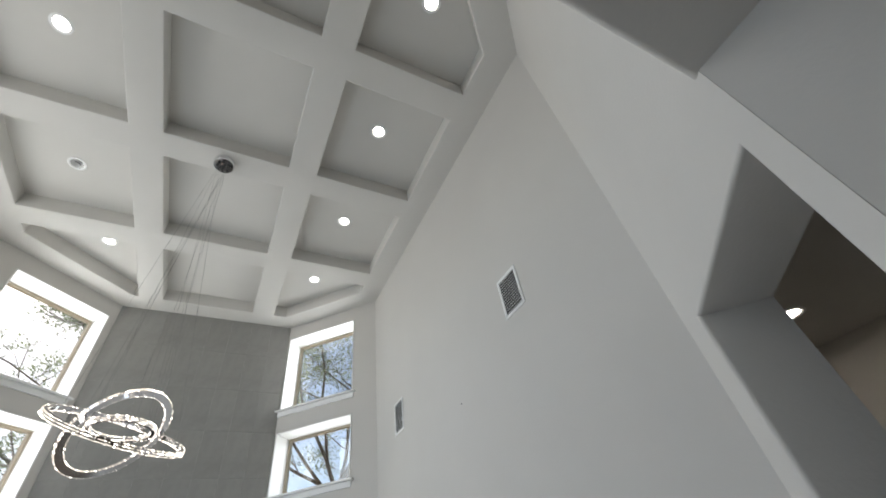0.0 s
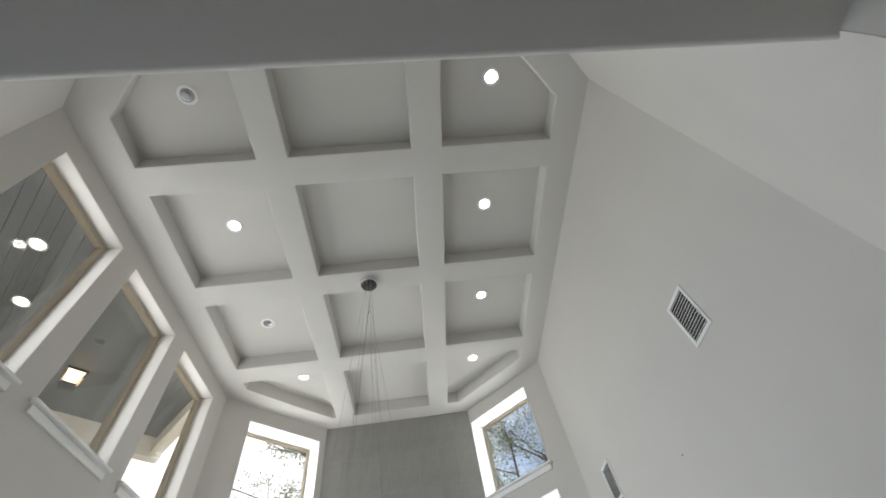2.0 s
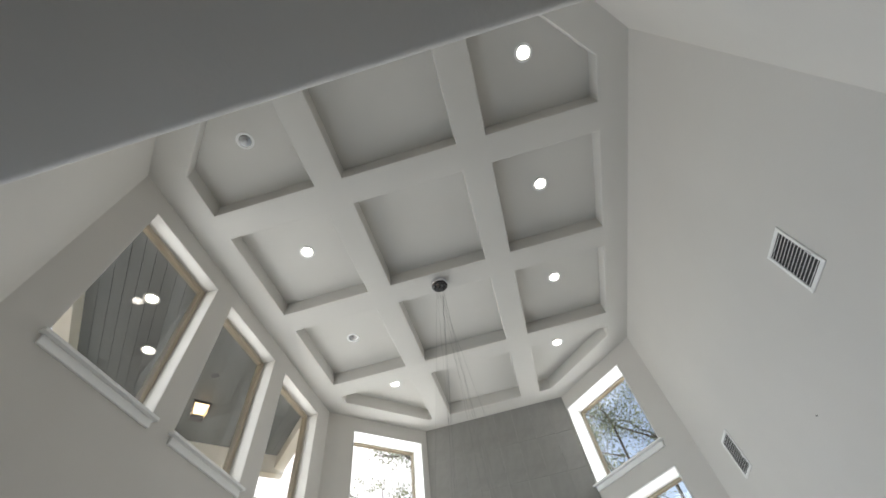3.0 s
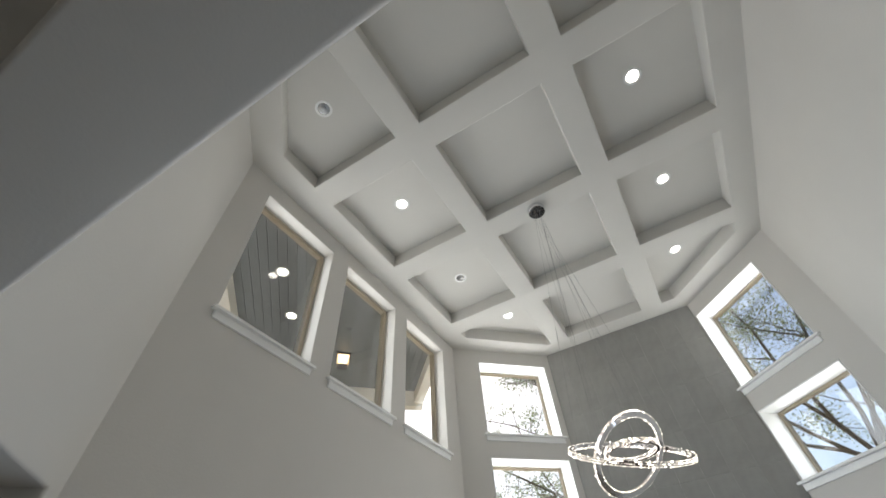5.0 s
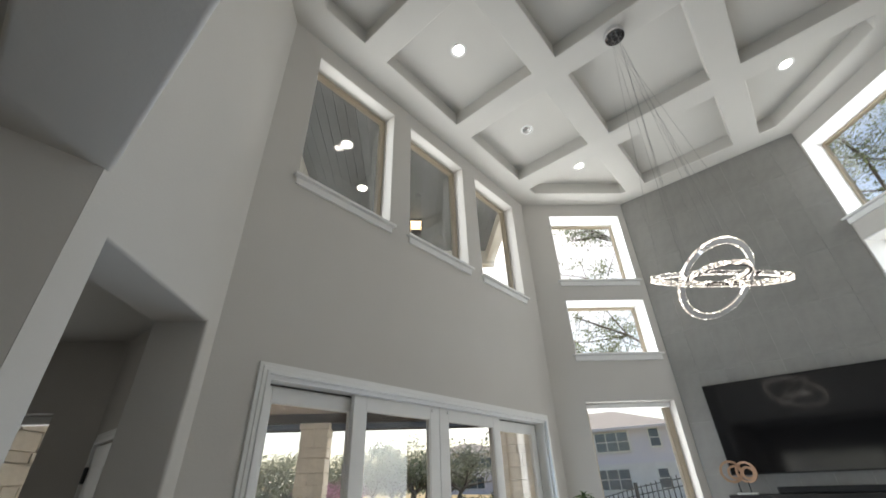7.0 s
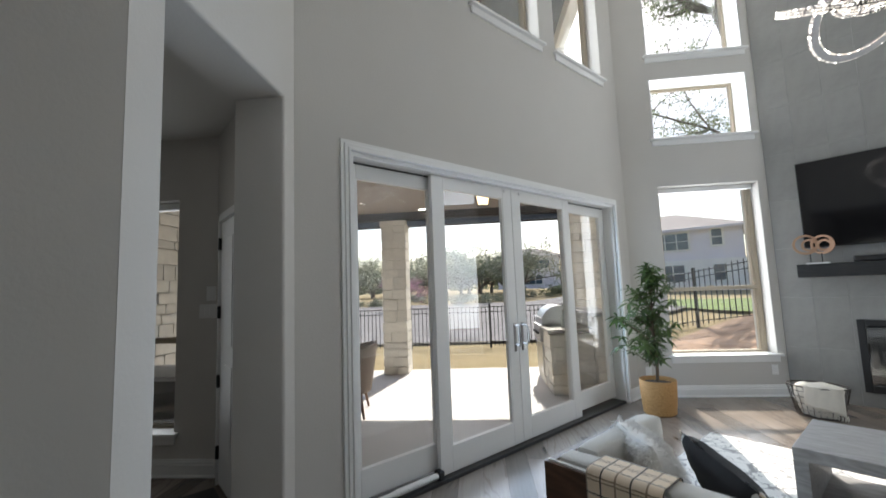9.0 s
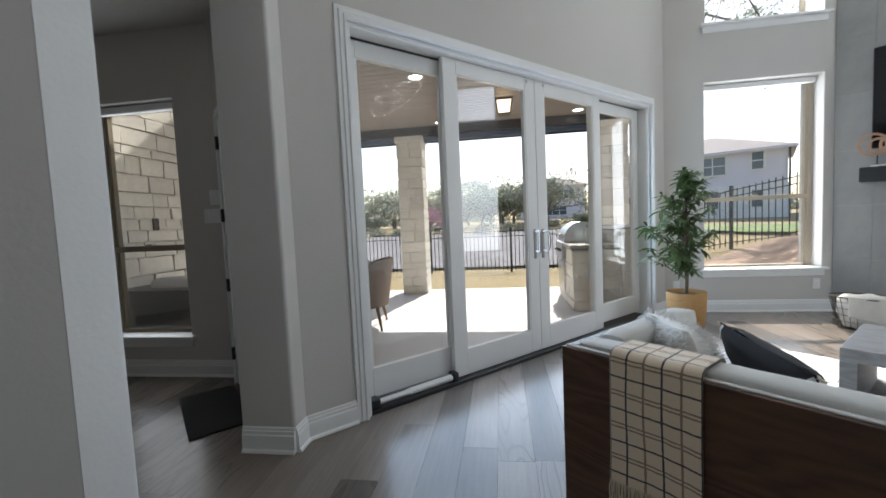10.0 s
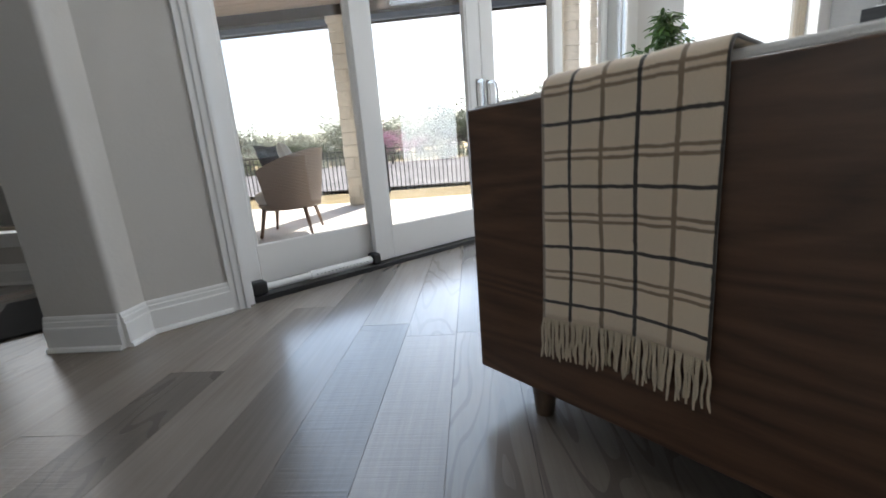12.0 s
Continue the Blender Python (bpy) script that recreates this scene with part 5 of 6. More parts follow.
def lantern(x, y, z, s):
    top = tagged(empty("porch_lantern", pose(x, y, z, 0, 0, 45)), "black-framed flush porch lantern with warm frosted glass", "lantern", "porch lanterns")
    part("ceiling_plate", boxed(-0.13 * s, -0.13 * s, -0.03 * s, 0.13 * s, 0.13 * s, 0.0, bevel=0.006), BLACK, top)
    bm = bmesh.new()
    bmesh.ops.create_cone(bm, cap_ends=True, segments=4, radius1=0.115 * s, radius2=0.155 * s, depth=0.17 * s, matrix=pose(0, 0, -0.115 * s, 0, 0, 45))
    part("glass", bm, WARM, top, "glowing frosted glass")
    for i in range(4):
        a = math.pi / 2 * i
        bm = bmesh.new()
        tube(bm, [(0.155 * s * math.cos(a + math.pi / 4), 0.155 * s * math.sin(a + math.pi / 4), -0.03 * s), (0.117 * s * math.cos(a + math.pi / 4), 0.117 * s * math.sin(a + math.pi / 4), -0.202 * s)], 0.008 * s, 6)
        part("corner_bar", bm, BLACK, top)
    part("bottom_frame", boxed(-0.09 * s, -0.09 * s, -0.212 * s, 0.09 * s, 0.09 * s, -0.2 * s, bevel=0.004), BLACK, top)


lantern(-5.9, 3.06, 2.95, 1.0)
lantern(-6.394, 3.562, 6.65, 1.15)

# ---- stone masonry: shared rough blocks ----
rb = random.Random(21)


def rough_block(seed):
    rs = random.Random(seed)
    bm = bmesh.new()
    bmesh.ops.create_cube(bm, size=1.0)
    bmesh.ops.bevel(bm, geom=bm.edges[:], offset=0.03, segments=1, affect="EDGES")
    for v in bm.verts:
        v.co += Vector((rs.uniform(-1, 1) * 0.018, rs.uniform(-1, 1) * 0.018, rs.uniform(-1, 1) * 0.03))
    me = bpy.data.meshes.new("stone")
    bm.to_mesh(me)
    bm.free()
    me.materials.append(STONE)
    return me


blocks = [rough_block(s) for s in range(10)]


def stone(parent, x0, y0, z0, x1, y1, z1):
    s = new("stone", rb.choice(blocks))
    s.parent = parent
    s.matrix_basis = Matrix.LocRotScale(((x0 + x1) / 2, (y0 + y1) / 2, (z0 + z1) / 2), Euler((0, 0, rb.uniform(-0.01, 0.01))), (x1 - x0, y1 - y0, z1 - z0))


def courses(z0, z1, lo, hi):
    z = z0
    while z < z1 - 0.04:
        h = rb.uniform(lo, hi)
        if z + h > z1 - 0.07:
            h = z1 - z
        yield z, z + h
        z += h


def stone_column(a0, b0, w, z1):
    top = tagged(empty("stone_column", O45), "square cream limestone porch column with rough blocks", "column", "porch columns")
    part("core", boxed(a0 + 0.025, b0 + 0.025, PAT, a0 + w - 0.025, b0 + w - 0.025, z1), MORTAR, top)
    part("cap_stone", boxed(a0 - 0.025, b0 - 0.025, z1 - 0.1, a0 + w + 0.025, b0 + w + 0.025, z1, bevel=0.012), STONE, top)
    for z, e in courses(PAT, z1 - 0.1, 0.12, 0.24):
        g = 0.006
        if rb.random() < 0.45:
            stone(top, a0, b0, z + g, a0 + w, b0 + w, e - g)
        else:
            k = rb.uniform(0.35, 0.65) * w
            stone(top, a0, b0, z + g, a0 + k - g, b0 + w, e - g)
            stone(top, a0 + k + g, b0, z + g, a0 + w, b0 + w, e - g)


stone_column(-3.95, 7.56, 0.46, 2.8)
stone_column(-0.45, 7.46, 0.48, 2.8)


def stone_face(top, axis, face, u0, u1, z0, z1, depth, lo, hi, wlo, whi):
    """Blocks laid in courses on a vertical face; axis is the local axis that the face looks along, with its sign in depth."""
    for z, e in courses(z0, z1, lo, hi):
        u = u0
        while u < u1 - 0.03:
            w = rb.uniform(wlo, whi)
            if u + w > u1 - 0.12:
                w = u1 - u
            g, pr = 0.007, rb.uniform(-0.008, 0.012) * (1 if depth > 0 else -1)
            f0, f1 = sorted((face - depth * 0.5, face + depth + pr))
            if axis == "x":
                stone(top, f0, u + g, z + g, f1, u + w - g, e - g)
            else:
                stone(top, u + g, f0, z + g, u + w - g, f1, e - g)
            u += w


sw = local_box("wall_stone", -6.55, 3.3, -0.3, -6.25, 7.4, 2.95, MORTAR, "sunlit cream limestone block wall", "wall")
stone_face(sw, "x", -6.25, 3.4, 7.4, PAT, 2.95, 0.04, 0.11, 0.24, 0.18, 0.5)
part("wall_box", boxed(-6.2, 4.55, 1.28, -6.185, 4.63, 1.42), BRONZE, sw)
local_box("wall_stone_end", -6.55, 7.4, -0.3, -6.25, 7.98, 2.95, MORTAR, "pale mortar wall end", "wall")

# ---- outdoor kitchen ----
STEEL = plain("brushed_steel", (0.55, 0.55, 0.56), 0.28, 1.0, vary=0.06, stretch=(1, 12, 1))
GRANITE = plain("speckled_granite", (0.42, 0.39, 0.35), 0.3, vary=0.25, scale=60, grain=120, relief=0.05)
kt = tagged(empty("outdoor_kitchen", O45), "limestone barbecue island with a pale counter and raised bar", "barbecue island")
A0, A1, B0, B1 = -1.16, -0.56, 5.95, 7.3
part("body", boxed(A0 + 0.03, B0 + 0.03, PAT, A1, B1, 0.76), MORTAR, kt)
part("counter", boxed(A0 - 0.04, B0 - 0.05, 0.78, A1, B1, 0.83, bevel=0.008), GRANITE, kt, "speckled stone counter")
part("bar_wall", boxed(A1 + 0.002, B0 - 0.02, PAT, A1 + 0.25, B1, 1.0), MORTAR, kt)
part("bar_top", boxed(A1 - 0.05, B0 - 0.08, 1.02, A1 + 0.36, B1, 1.06, bevel=0.008), GRANITE, kt, "raised stone bar top")
stone_face(kt, "x", A0 + 0.03, B0, B1, PAT, 0.76, -0.03, 0.12, 0.22, 0.2, 0.42)
stone_face(kt, "y", B0 + 0.03, A0, A1, PAT, 0.76, -0.03, 0.12, 0.22, 0.2, 0.4)
stone_face(kt, "y", B0 - 0.02, A1 + 0.01, A1 + 0.24, PAT, 1.0, -0.03, 0.12, 0.22, 0.2, 0.3)
stone_face(kt, "x", A1, B0, B1, 0.84, 1.0, -0.01, 0.07, 0.09, 0.2, 0.35)
gr = tagged(empty("gas_grill", O45), "brushed steel built-in gas grill with a closed domed hood", "grill")
part("fascia", boxed(A0 - 0.055, 6.55, 0.58, A0 - 0.003, 7.22, 0.835, bevel=0.008), STEEL, gr)
bm = bmesh.new()
prof = []
for i in range(13):
    a = math.pi * i / 12
    prof.append((A0 + 0.25 - 0.26 * math.cos(a) * 1.0, 0.835 + 0.05 + 0.25 * math.sin(a)))
prof = [(A0 - 0.01, 0.835)] + prof + [(A0 + 0.51, 0.835)]
e0 = [bm.verts.new((x, 6.56, z)) for x, z in prof]
e1 = [bm.verts.new((x, 7.21, z)) for x, z in prof]
for i in range(len(prof) - 1):
    bm.faces.new((e0[i], e0[i + 1], e1[i + 1], e1[i]))
bm.faces.new(e0), bm.faces.new(list(reversed(e1)))
hood = part("hood", bm, STEEL, gr, "domed steel hood", True)
bm = bmesh.new()
tube(bm, [(A0 - 0.045, 6.64, 0.95), (A0 - 0.045, 7.13, 0.95)], 0.012, 10)
tube(bm, [(A0 - 0.045, 6.68, 0.95), (A0 + 0.0, 6.68, 0.94)], 0.008, 8)
tube(bm, [(A0 - 0.045, 7.09, 0.95), (A0 + 0.0, 7.09, 0.94)], 0.008, 8)
part("hood_handle", bm, STEEL, hood, "", True)
for i in range(4):
    bm = bmesh.new()
    cyl(bm, 0.024, 0.02, 0, 0.03, 14, pose(A0 - 0.055, 6.66 + i * 0.15, 0.71, 0, -90, 0))
    part("control_knob", bm, BLACK, gr)
part("drawer_front", boxed(A0 - 0.025, 6.58, 0.1, A0 - 0.004, 7.19, 0.54, bevel=0.006), STEEL, gr)
bo = tagged(empty("bottle", O45 @ pose(-0.9, 6.25, 0.83)), "clear glass bottle on the barbecue counter", "bottle")
bm = bmesh.new()
lathe(bm, [(0.001, 0), (0.035, 0), (0.037, 0.01), (0.037, 0.14), (0.014, 0.19), (0.012, 0.23)], 20)
part("body", bm, plain("pale_glass", (0.5, 0.56, 0.56), 0.1, vary=0.02, relief=0), bo, "", True)
bm = bmesh.new()
cyl(bm, 0.014, 0.014, 0.228, 0.25, 14)
part("cap", bm, BLACK, bo)


# ---- patio armchair ----
def weave_mat():
    m, n, l, b = nodes("tan_woven_rope")
    v = coords(n, l)
    w1 = n.new("ShaderNodeTexWave")
    w1.bands_direction, w1.inputs["Scale"].default_value, w1.inputs["Distortion"].default_value = "Z", 26.0, 1.0
    l.new(v, w1.inputs["Vector"])
    c = ramp(n, l, w1.outputs["Fac"], [(0.2, (0.2, 0.145, 0.105)), (0.8, (0.36, 0.28, 0.22))])
    l.new(c, b.inputs["Base Color"])
    b.inputs["Roughness"].default_value = 0.85
    bump(n, l, b, w1.outputs["Fac"], 0.7, 0.01)
    return m


WEAVE = weave_mat()
OUTWOOD = wood_mat("teak_leg", (0.1, 0.05, 0.025), (0.2, 0.11, 0.06), 2, 0.5, 2.0, 0.05)
ch = tagged(empty("patio_armchair", pose(-6.47, 0.95, PAT, 0, 0, 145) @ Matrix.Scale(1.2, 4)), "tan woven barrel armchair with cushions on the patio", "armchair")
bm = bmesh.new()
inner, outer = [], []
for i in range(29):
    t = i / 28
    a = math.radians(-118 + 236 * t)
    dx, dy = math.sin(a), -math.cos(a)
    top = 0.74 - 0.17 * (abs(t - 0.5) * 2) ** 2.2
    for store, off in ((outer, 0.0), (inner, -0.035)):
        store.append([bm.verts.new((dx * (0.27 + 0.075 * k + off), dy * (0.27 + 0.075 * k + off), 0.24 + (top - 0.24) * k)) for k in (0, 0.25, 0.5, 0.75, 1.0)])
for st in (outer, inner):
    for a, b2 in zip(st, st[1:]):
        for k in range(4):
            bm.faces.new((a[k], b2[k], b2[k + 1], a[k + 1]))
for i in range(28):
    bm.faces.new((outer[i][4], outer[i + 1][4], inner[i + 1][4], inner[i][4]))
    bm.faces.new((outer[i][0], inner[i][0], inner[i + 1][0], outer[i + 1][0]))
for i in (0, 28):
    for k in range(4):
        bm.faces.new((outer[i][k], outer[i][k + 1], inner[i][k + 1], inner[i][k]))
part("woven_shell", bm, WEAVE, ch, "", True)
bm = bmesh.new()
cyl(bm, 0.25, 0.275, 0.23, 0.28, 32)
part("seat_base", bm, WEAVE, ch)
part("seat_cushion", cushion(-0.22, -0.2, 0.281, 0.22, 0.24, 0.4, 0.05, 0.015), LINEN, ch, "off-white seat cushion", True)
for x, y in ((-0.2, -0.17), (0.2, -0.17), (-0.19, 0.18), (0.19, 0.18)):
    bm = bmesh.new()
    tube(bm, [(x * 1.25, y * 1.25, 0.0), (x, y, 0.24)], [0.012, 0.02], 10)
    part("leg", bm, OUTWOOD, ch, "round teak leg", True)
STRIPE = plain("black_white_weave", (0.03, 0.03, 0.035), 0.9, vary=0.4, scale=60)
for nm, mt, m4, lab in (("scatter_cushion", DENIM, pose(-6.62, 0.93, PAT + 0.74, 70, 0, 120), "black tasselled scatter cushion on the patio chair"), ("scatter_cushion", LINEN, pose(-6.40, 0.99, PAT + 0.75, 68, 0, 160), "white scatter cushion on the patio chair")):
    e = tagged(empty(nm), lab, "cushion")
    bm = bmesh.new()
    pillow(bm, 0.46, 0.46, 0.13, m4)
    part("cover", bm, mt, e, "", True)

# ---- patio sofa outside the hall windows ----
GREYF = plain("grey_outdoor_fabric", (0.2, 0.19, 0.175), 0.9, vary=0.08, scale=10, grain=300, relief=0.4)
ps = tagged(empty("patio_sofa", O45 @ pose(-5.1, 3.98, PAT)), "grey upholstered patio sofa with its back to the window", "sofa")
bm = bmesh.new()
rows = []
for k in range(7):
    t = k / 6
    flare = 0.10 * t ** 1.6
    rows.append([bm.verts.new((x, y, 0.12 + 0.62 * t)) for x, y in ((-0.93 - flare, 0.72), (-0.93 - flare, -flare), (0.95 + flare, -flare), (0.95 + flare, 0.72), (0.83 + flare, 0.72), (0.83, 0.11), (-0.81, 0.11), (-0.81 - flare, 0.72))])
for a, b2 in zip(rows, rows[1:]):
    for k in range(8):
        bm.faces.new((a[k], a[(k + 1) % 8], b2[(k + 1) % 8], b2[k]))
bm.faces.new(rows[0]), bm.faces.new(list(reversed(rows[-1])))
part("shell", bm, GREYF, ps, "flared grey upholstered shell")
part("seat", boxed(-0.8, 0.115, 0.12, 0.82, 0.7, 0.3, bevel=0.02), GREYF, ps)
for x0 in (-0.79, 0.02):
    part("seat_cushion", cushion(x0, 0.2, 0.3, x0 + 0.79, 0.74, 0.43, 0.05, 0.02), LINEN, ps, "off-white cushion", True)
    part("back_cushion", cushion(x0, 0.115, 0.43, x0 + 0.79, 0.26, 0.83, 0.06, 0.02), LINEN, ps, "off-white cushion", True)
for x, y in ((-0.8, 0.1), (0.8, 0.1), (-0.8, 0.6), (0.8, 0.6)):
    bm = bmesh.new()
    cyl(bm, 0.02, 0.025, 0, 0.12, 12, pose(x, y, 0))
    part("leg", bm, OUTWOOD, ps)


def stripe_mat():
    m, n, l, b = nodes("striped_cushion_cloth")
    w1 = n.new("ShaderNodeTexWave")
    w1.inputs["Scale"].default_value = 6.0
    l.new(coords(n, l, kind="Generated"), w1.inputs["Vector"])
    l.new(ramp(n, l, w1.outputs["Fac"], [(0.45, (0.6, 0.6, 0.6)), (0.55, (0.06, 0.07, 0.09))]), b.inputs["Base Color"])
    b.inputs["Roughness"].default_value = 0.9
    return m


sp = tagged(empty("striped_cushion"), "grey and white striped cushion on the patio sofa", "cushion")
bm = bmesh.new()
pillow(bm, 0.42, 0.36, 0.14, O45 @ pose(-4.75, 4.24, PAT + 0.8, 65, 0, 0))
part("cover", bm, stripe_mat(), sp, "", True)


# ---- ground ----
def smooth(a, b2, x):
    t = max(0, min(1, (x - a) / (b2 - a)))
    return t * t * (3 - 2 * t)


def ground_z(x, y):
    k = math.sqrt(0.5)
    a, b2 = (x + y) * k, (y - x) * k
    z = -0.16 - 0.1 * smooth(8.5, 12.5, b2) + 0.85 * smooth(0.8, 4.5, a) * smooth(5.2, 8.0, y) * (1 - smooth(14, 30, math.hypot(x, y)) * 0.6)
    z += 1.1 * smooth(13.5, 40, b2) * (1 - smooth(2, 10, a) * 0.4)
    z += 0.05 * noise.noise((x * 0.25, y * 0.25, 0))
    house = smooth(-5.2, -4.6, x) * (1 - smooth(5.6, 6.4, y))
    return z * (1 - house) - 0.45 * house if not (x < -4.6 and y < 5.6) else min(z, -0.16)


def ground_mat():
    m, n, l, b = nodes("dry_lawn")
    v = coords(n, l)
    a, f = noise_tex(n, l, v, 0.6, 5), noise_tex(n, l, v, 30.0, 4, 0.7)
    mx = n.new("ShaderNodeMix")
    mx.inputs[0].default_value = 0.5
    l.new(a, mx.inputs["A"]), l.new(f, mx.inputs["B"])
    c = ramp(n, l, mx.outputs[0], [(0.25, (0.17, 0.13, 0.065)), (0.5, (0.34, 0.26, 0.13)), (0.75, (0.4, 0.33, 0.18))])
    l.new(c, b.inputs["Base Color"])
    b.inputs["Roughness"].default_value = 0.95
    bump(n, l, b, f, 0.9, 0.05)
    return m


cs = sorted({round(v, 2) for v in list(np.arange(-24, 12.01, 0.75)) + [-420, -260, -160, -110, -80, -65, -55, -48, -42, -37, -33, -29, -26, 16, 22, 30, 45, 80, 160, 420]})
ys = sorted({round(v, 2) for v in list(np.arange(-6, 24.01, 0.75)) + [-420, -160, -60, -20, 26, 29, 33, 37, 42, 48, 55, 65, 80, 110, 160, 260, 420]})
gv = [(x, y, ground_z(x, y)) for x in cs for y in ys]
gf = [(i * len(ys) + j, (i + 1) * len(ys) + j, (i + 1) * len(ys) + j + 1, i * len(ys) + j + 1) for i in range(len(cs) - 1) for j in range(len(ys) - 1)]
me = bpy.data.meshes.new("ground")
me.from_pydata(gv, [], gf)
me.materials.append(ground_mat())
for p in me.polygons:
    p.use_smooth = True
tagged(new("ground", me), "dry tan lawn sloping away from the house", "ground", kind="structure")


def drape(name, quad, nx, ny, lift, mat, label, cat):
    bm = bmesh.new()
    rows = []
    for i in range(nx + 1):
        row = []
        for j in range(ny + 1):
            s, t = i / nx, j / ny
            x, y = loc(quad[0] + (quad[1] - quad[0]) * s, quad[2] + (quad[3] - quad[2]) * t)
            row.append(bm.verts.new((x, y, ground_z(x, y) + lift)))
        rows.append(row)
    for i in range(nx):
        for j in range(ny):
            bm.faces.new((rows[i][j], rows[i + 1][j], rows[i + 1][j + 1], rows[i][j + 1]))
    return tagged(obj(name, bm, mat, True), label, cat, kind="structure")


# the strong mottling also puts shadows on the gravel into its colour
GRAVEL = plain("grey_gravel", (0.17, 0.16, 0.165), 0.95, vary=0.5, scale=3.5, grain=9, relief=1.0)
drape("road", (-40, 4.0, 12.7, 27), 50, 16, 0.09, GRAVEL, "grey gravel drive on the slope behind the fence", "road")
DIRT = plain("pinkish_mulch", (0.4, 0.27, 0.19), 0.95, vary=0.35, scale=3, grain=18, relief=1.0)
drape("dirt_bed", (0.9, 5.2, 5.4, 9.6), 14, 14, 0.05, DIRT, "bare pinkish dirt bed beside the house", "dirt")
GREEN = plain("green_lawn", (0.14, 0.2, 0.05), 0.95, vary=0.3, scale=2, grain=30, relief=1.0)
drape("lawn", (4.0, 14.0, 9.8, 20), 14, 14, 0.07, GREEN, "patch of green lawn behind the fence", "lawn")


# ---- fences ----
def fence(p0, p1, h, label):
    top = tagged(empty("metal_fence"), label, "fence", "yard fences")
    L = length(p0, p1)
    n = int(L / 0.115)
    u = Vector((p1[0] - p0[0], p1[1] - p0[1], 0)) / L
    ang = math.atan2(u.y, u.x)
    pk = boxed(-0.009, -0.009, 0.05, 0.009, 0.009, h - 0.04)
    first = part("picket", pk, BLACK, top)
    posts = boxed(-0.03, -0.03, -0.1, 0.03, 0.03, h + 0.04)
    pfirst = part("post", posts, BLACK, top)
    for i in range(n + 1):
        p = Vector((*p0, 0)) + u * (L * i / n)
        big = i % 20 == 0
        src = pfirst if big else first
        o = src if i in (0, 1) else new(src.name.split(".")[0], src.data)
        o.parent = top
        o.matrix_basis = pose(p.x, p.y, ground_z(p.x, p.y), 0, 0, math.degrees(ang))
    for i in range(0, n, 20):
        a = Vector((*p0, 0)) + u * (L * i / n)
        b2 = Vector((*p0, 0)) + u * (L * min(i + 20, n) / n)
        za, zb = ground_z(a.x, a.y), ground_z(b2.x, b2.y)
        for k in (h - 0.06, 0.14, h - 0.2):
            bm = bmesh.new()
            tube(bm, [(a.x, a.y, za + k), (b2.x, b2.y, zb + k)], 0.014, 4)
            part("rail", bm, BLACK, top)


fence(loc(-18, 11.9), loc(1.5, 11.9), 1.22, "black metal picket fence along the lawn")
fence(loc(1.5, 11.9), loc(5.4, 7.2), 1.35, "black metal picket fence climbing the slope")

# ---- trees ----
OAKLEAF = leaf_mat("grey_green_oak_leaf", (0.08, 0.11, 0.06), (0.24, 0.29, 0.16), 0.6)
FARLEAF = leaf_mat("olive_far_leaf", (0.055, 0.073, 0.043), (0.185, 0.21, 0.13), 0.3)
PALELEAF = leaf_mat("silvery_far_leaf", (0.14, 0.155, 0.115), (0.33, 0.345, 0.265), 0.35)
PINK = leaf_mat("pink_blossom", (0.36, 0.17, 0.24), (0.52, 0.32, 0.4), 0.3)
LIMB = plain("grey_oak_bark", (0.12, 0.1, 0.085), 0.95, vary=0.25, scale=9, grain=30, relief=1.0)


def leaves(tips, per, spread, size, rs):
    vs, fs = [], []
    for tip in tips:
        if noise.noise(tip * 0.75) < -0.2 or rs.random() < 0.15:      # open gaps between the clumps
            continue
        for _ in range(per):
            p = tip + Vector((rs.gauss(0, spread), rs.gauss(0, spread), rs.gauss(0, spread * 0.8)))
            d = Vector((rs.uniform(-1, 1), rs.uniform(-1, 1), rs.uniform(-0.7, 0.7))).normalized()
            s = d.orthogonal().normalized()
            L = size * rs.uniform(0.6, 1.3)
            b0 = len(vs)
            vs += [p - d * L * 0.5, p + s * L * 0.24, p + d * L * 0.5, p - s * L * 0.24]
            fs.append((b0, b0 + 1, b0 + 2, b0 + 3))
    return vs, fs


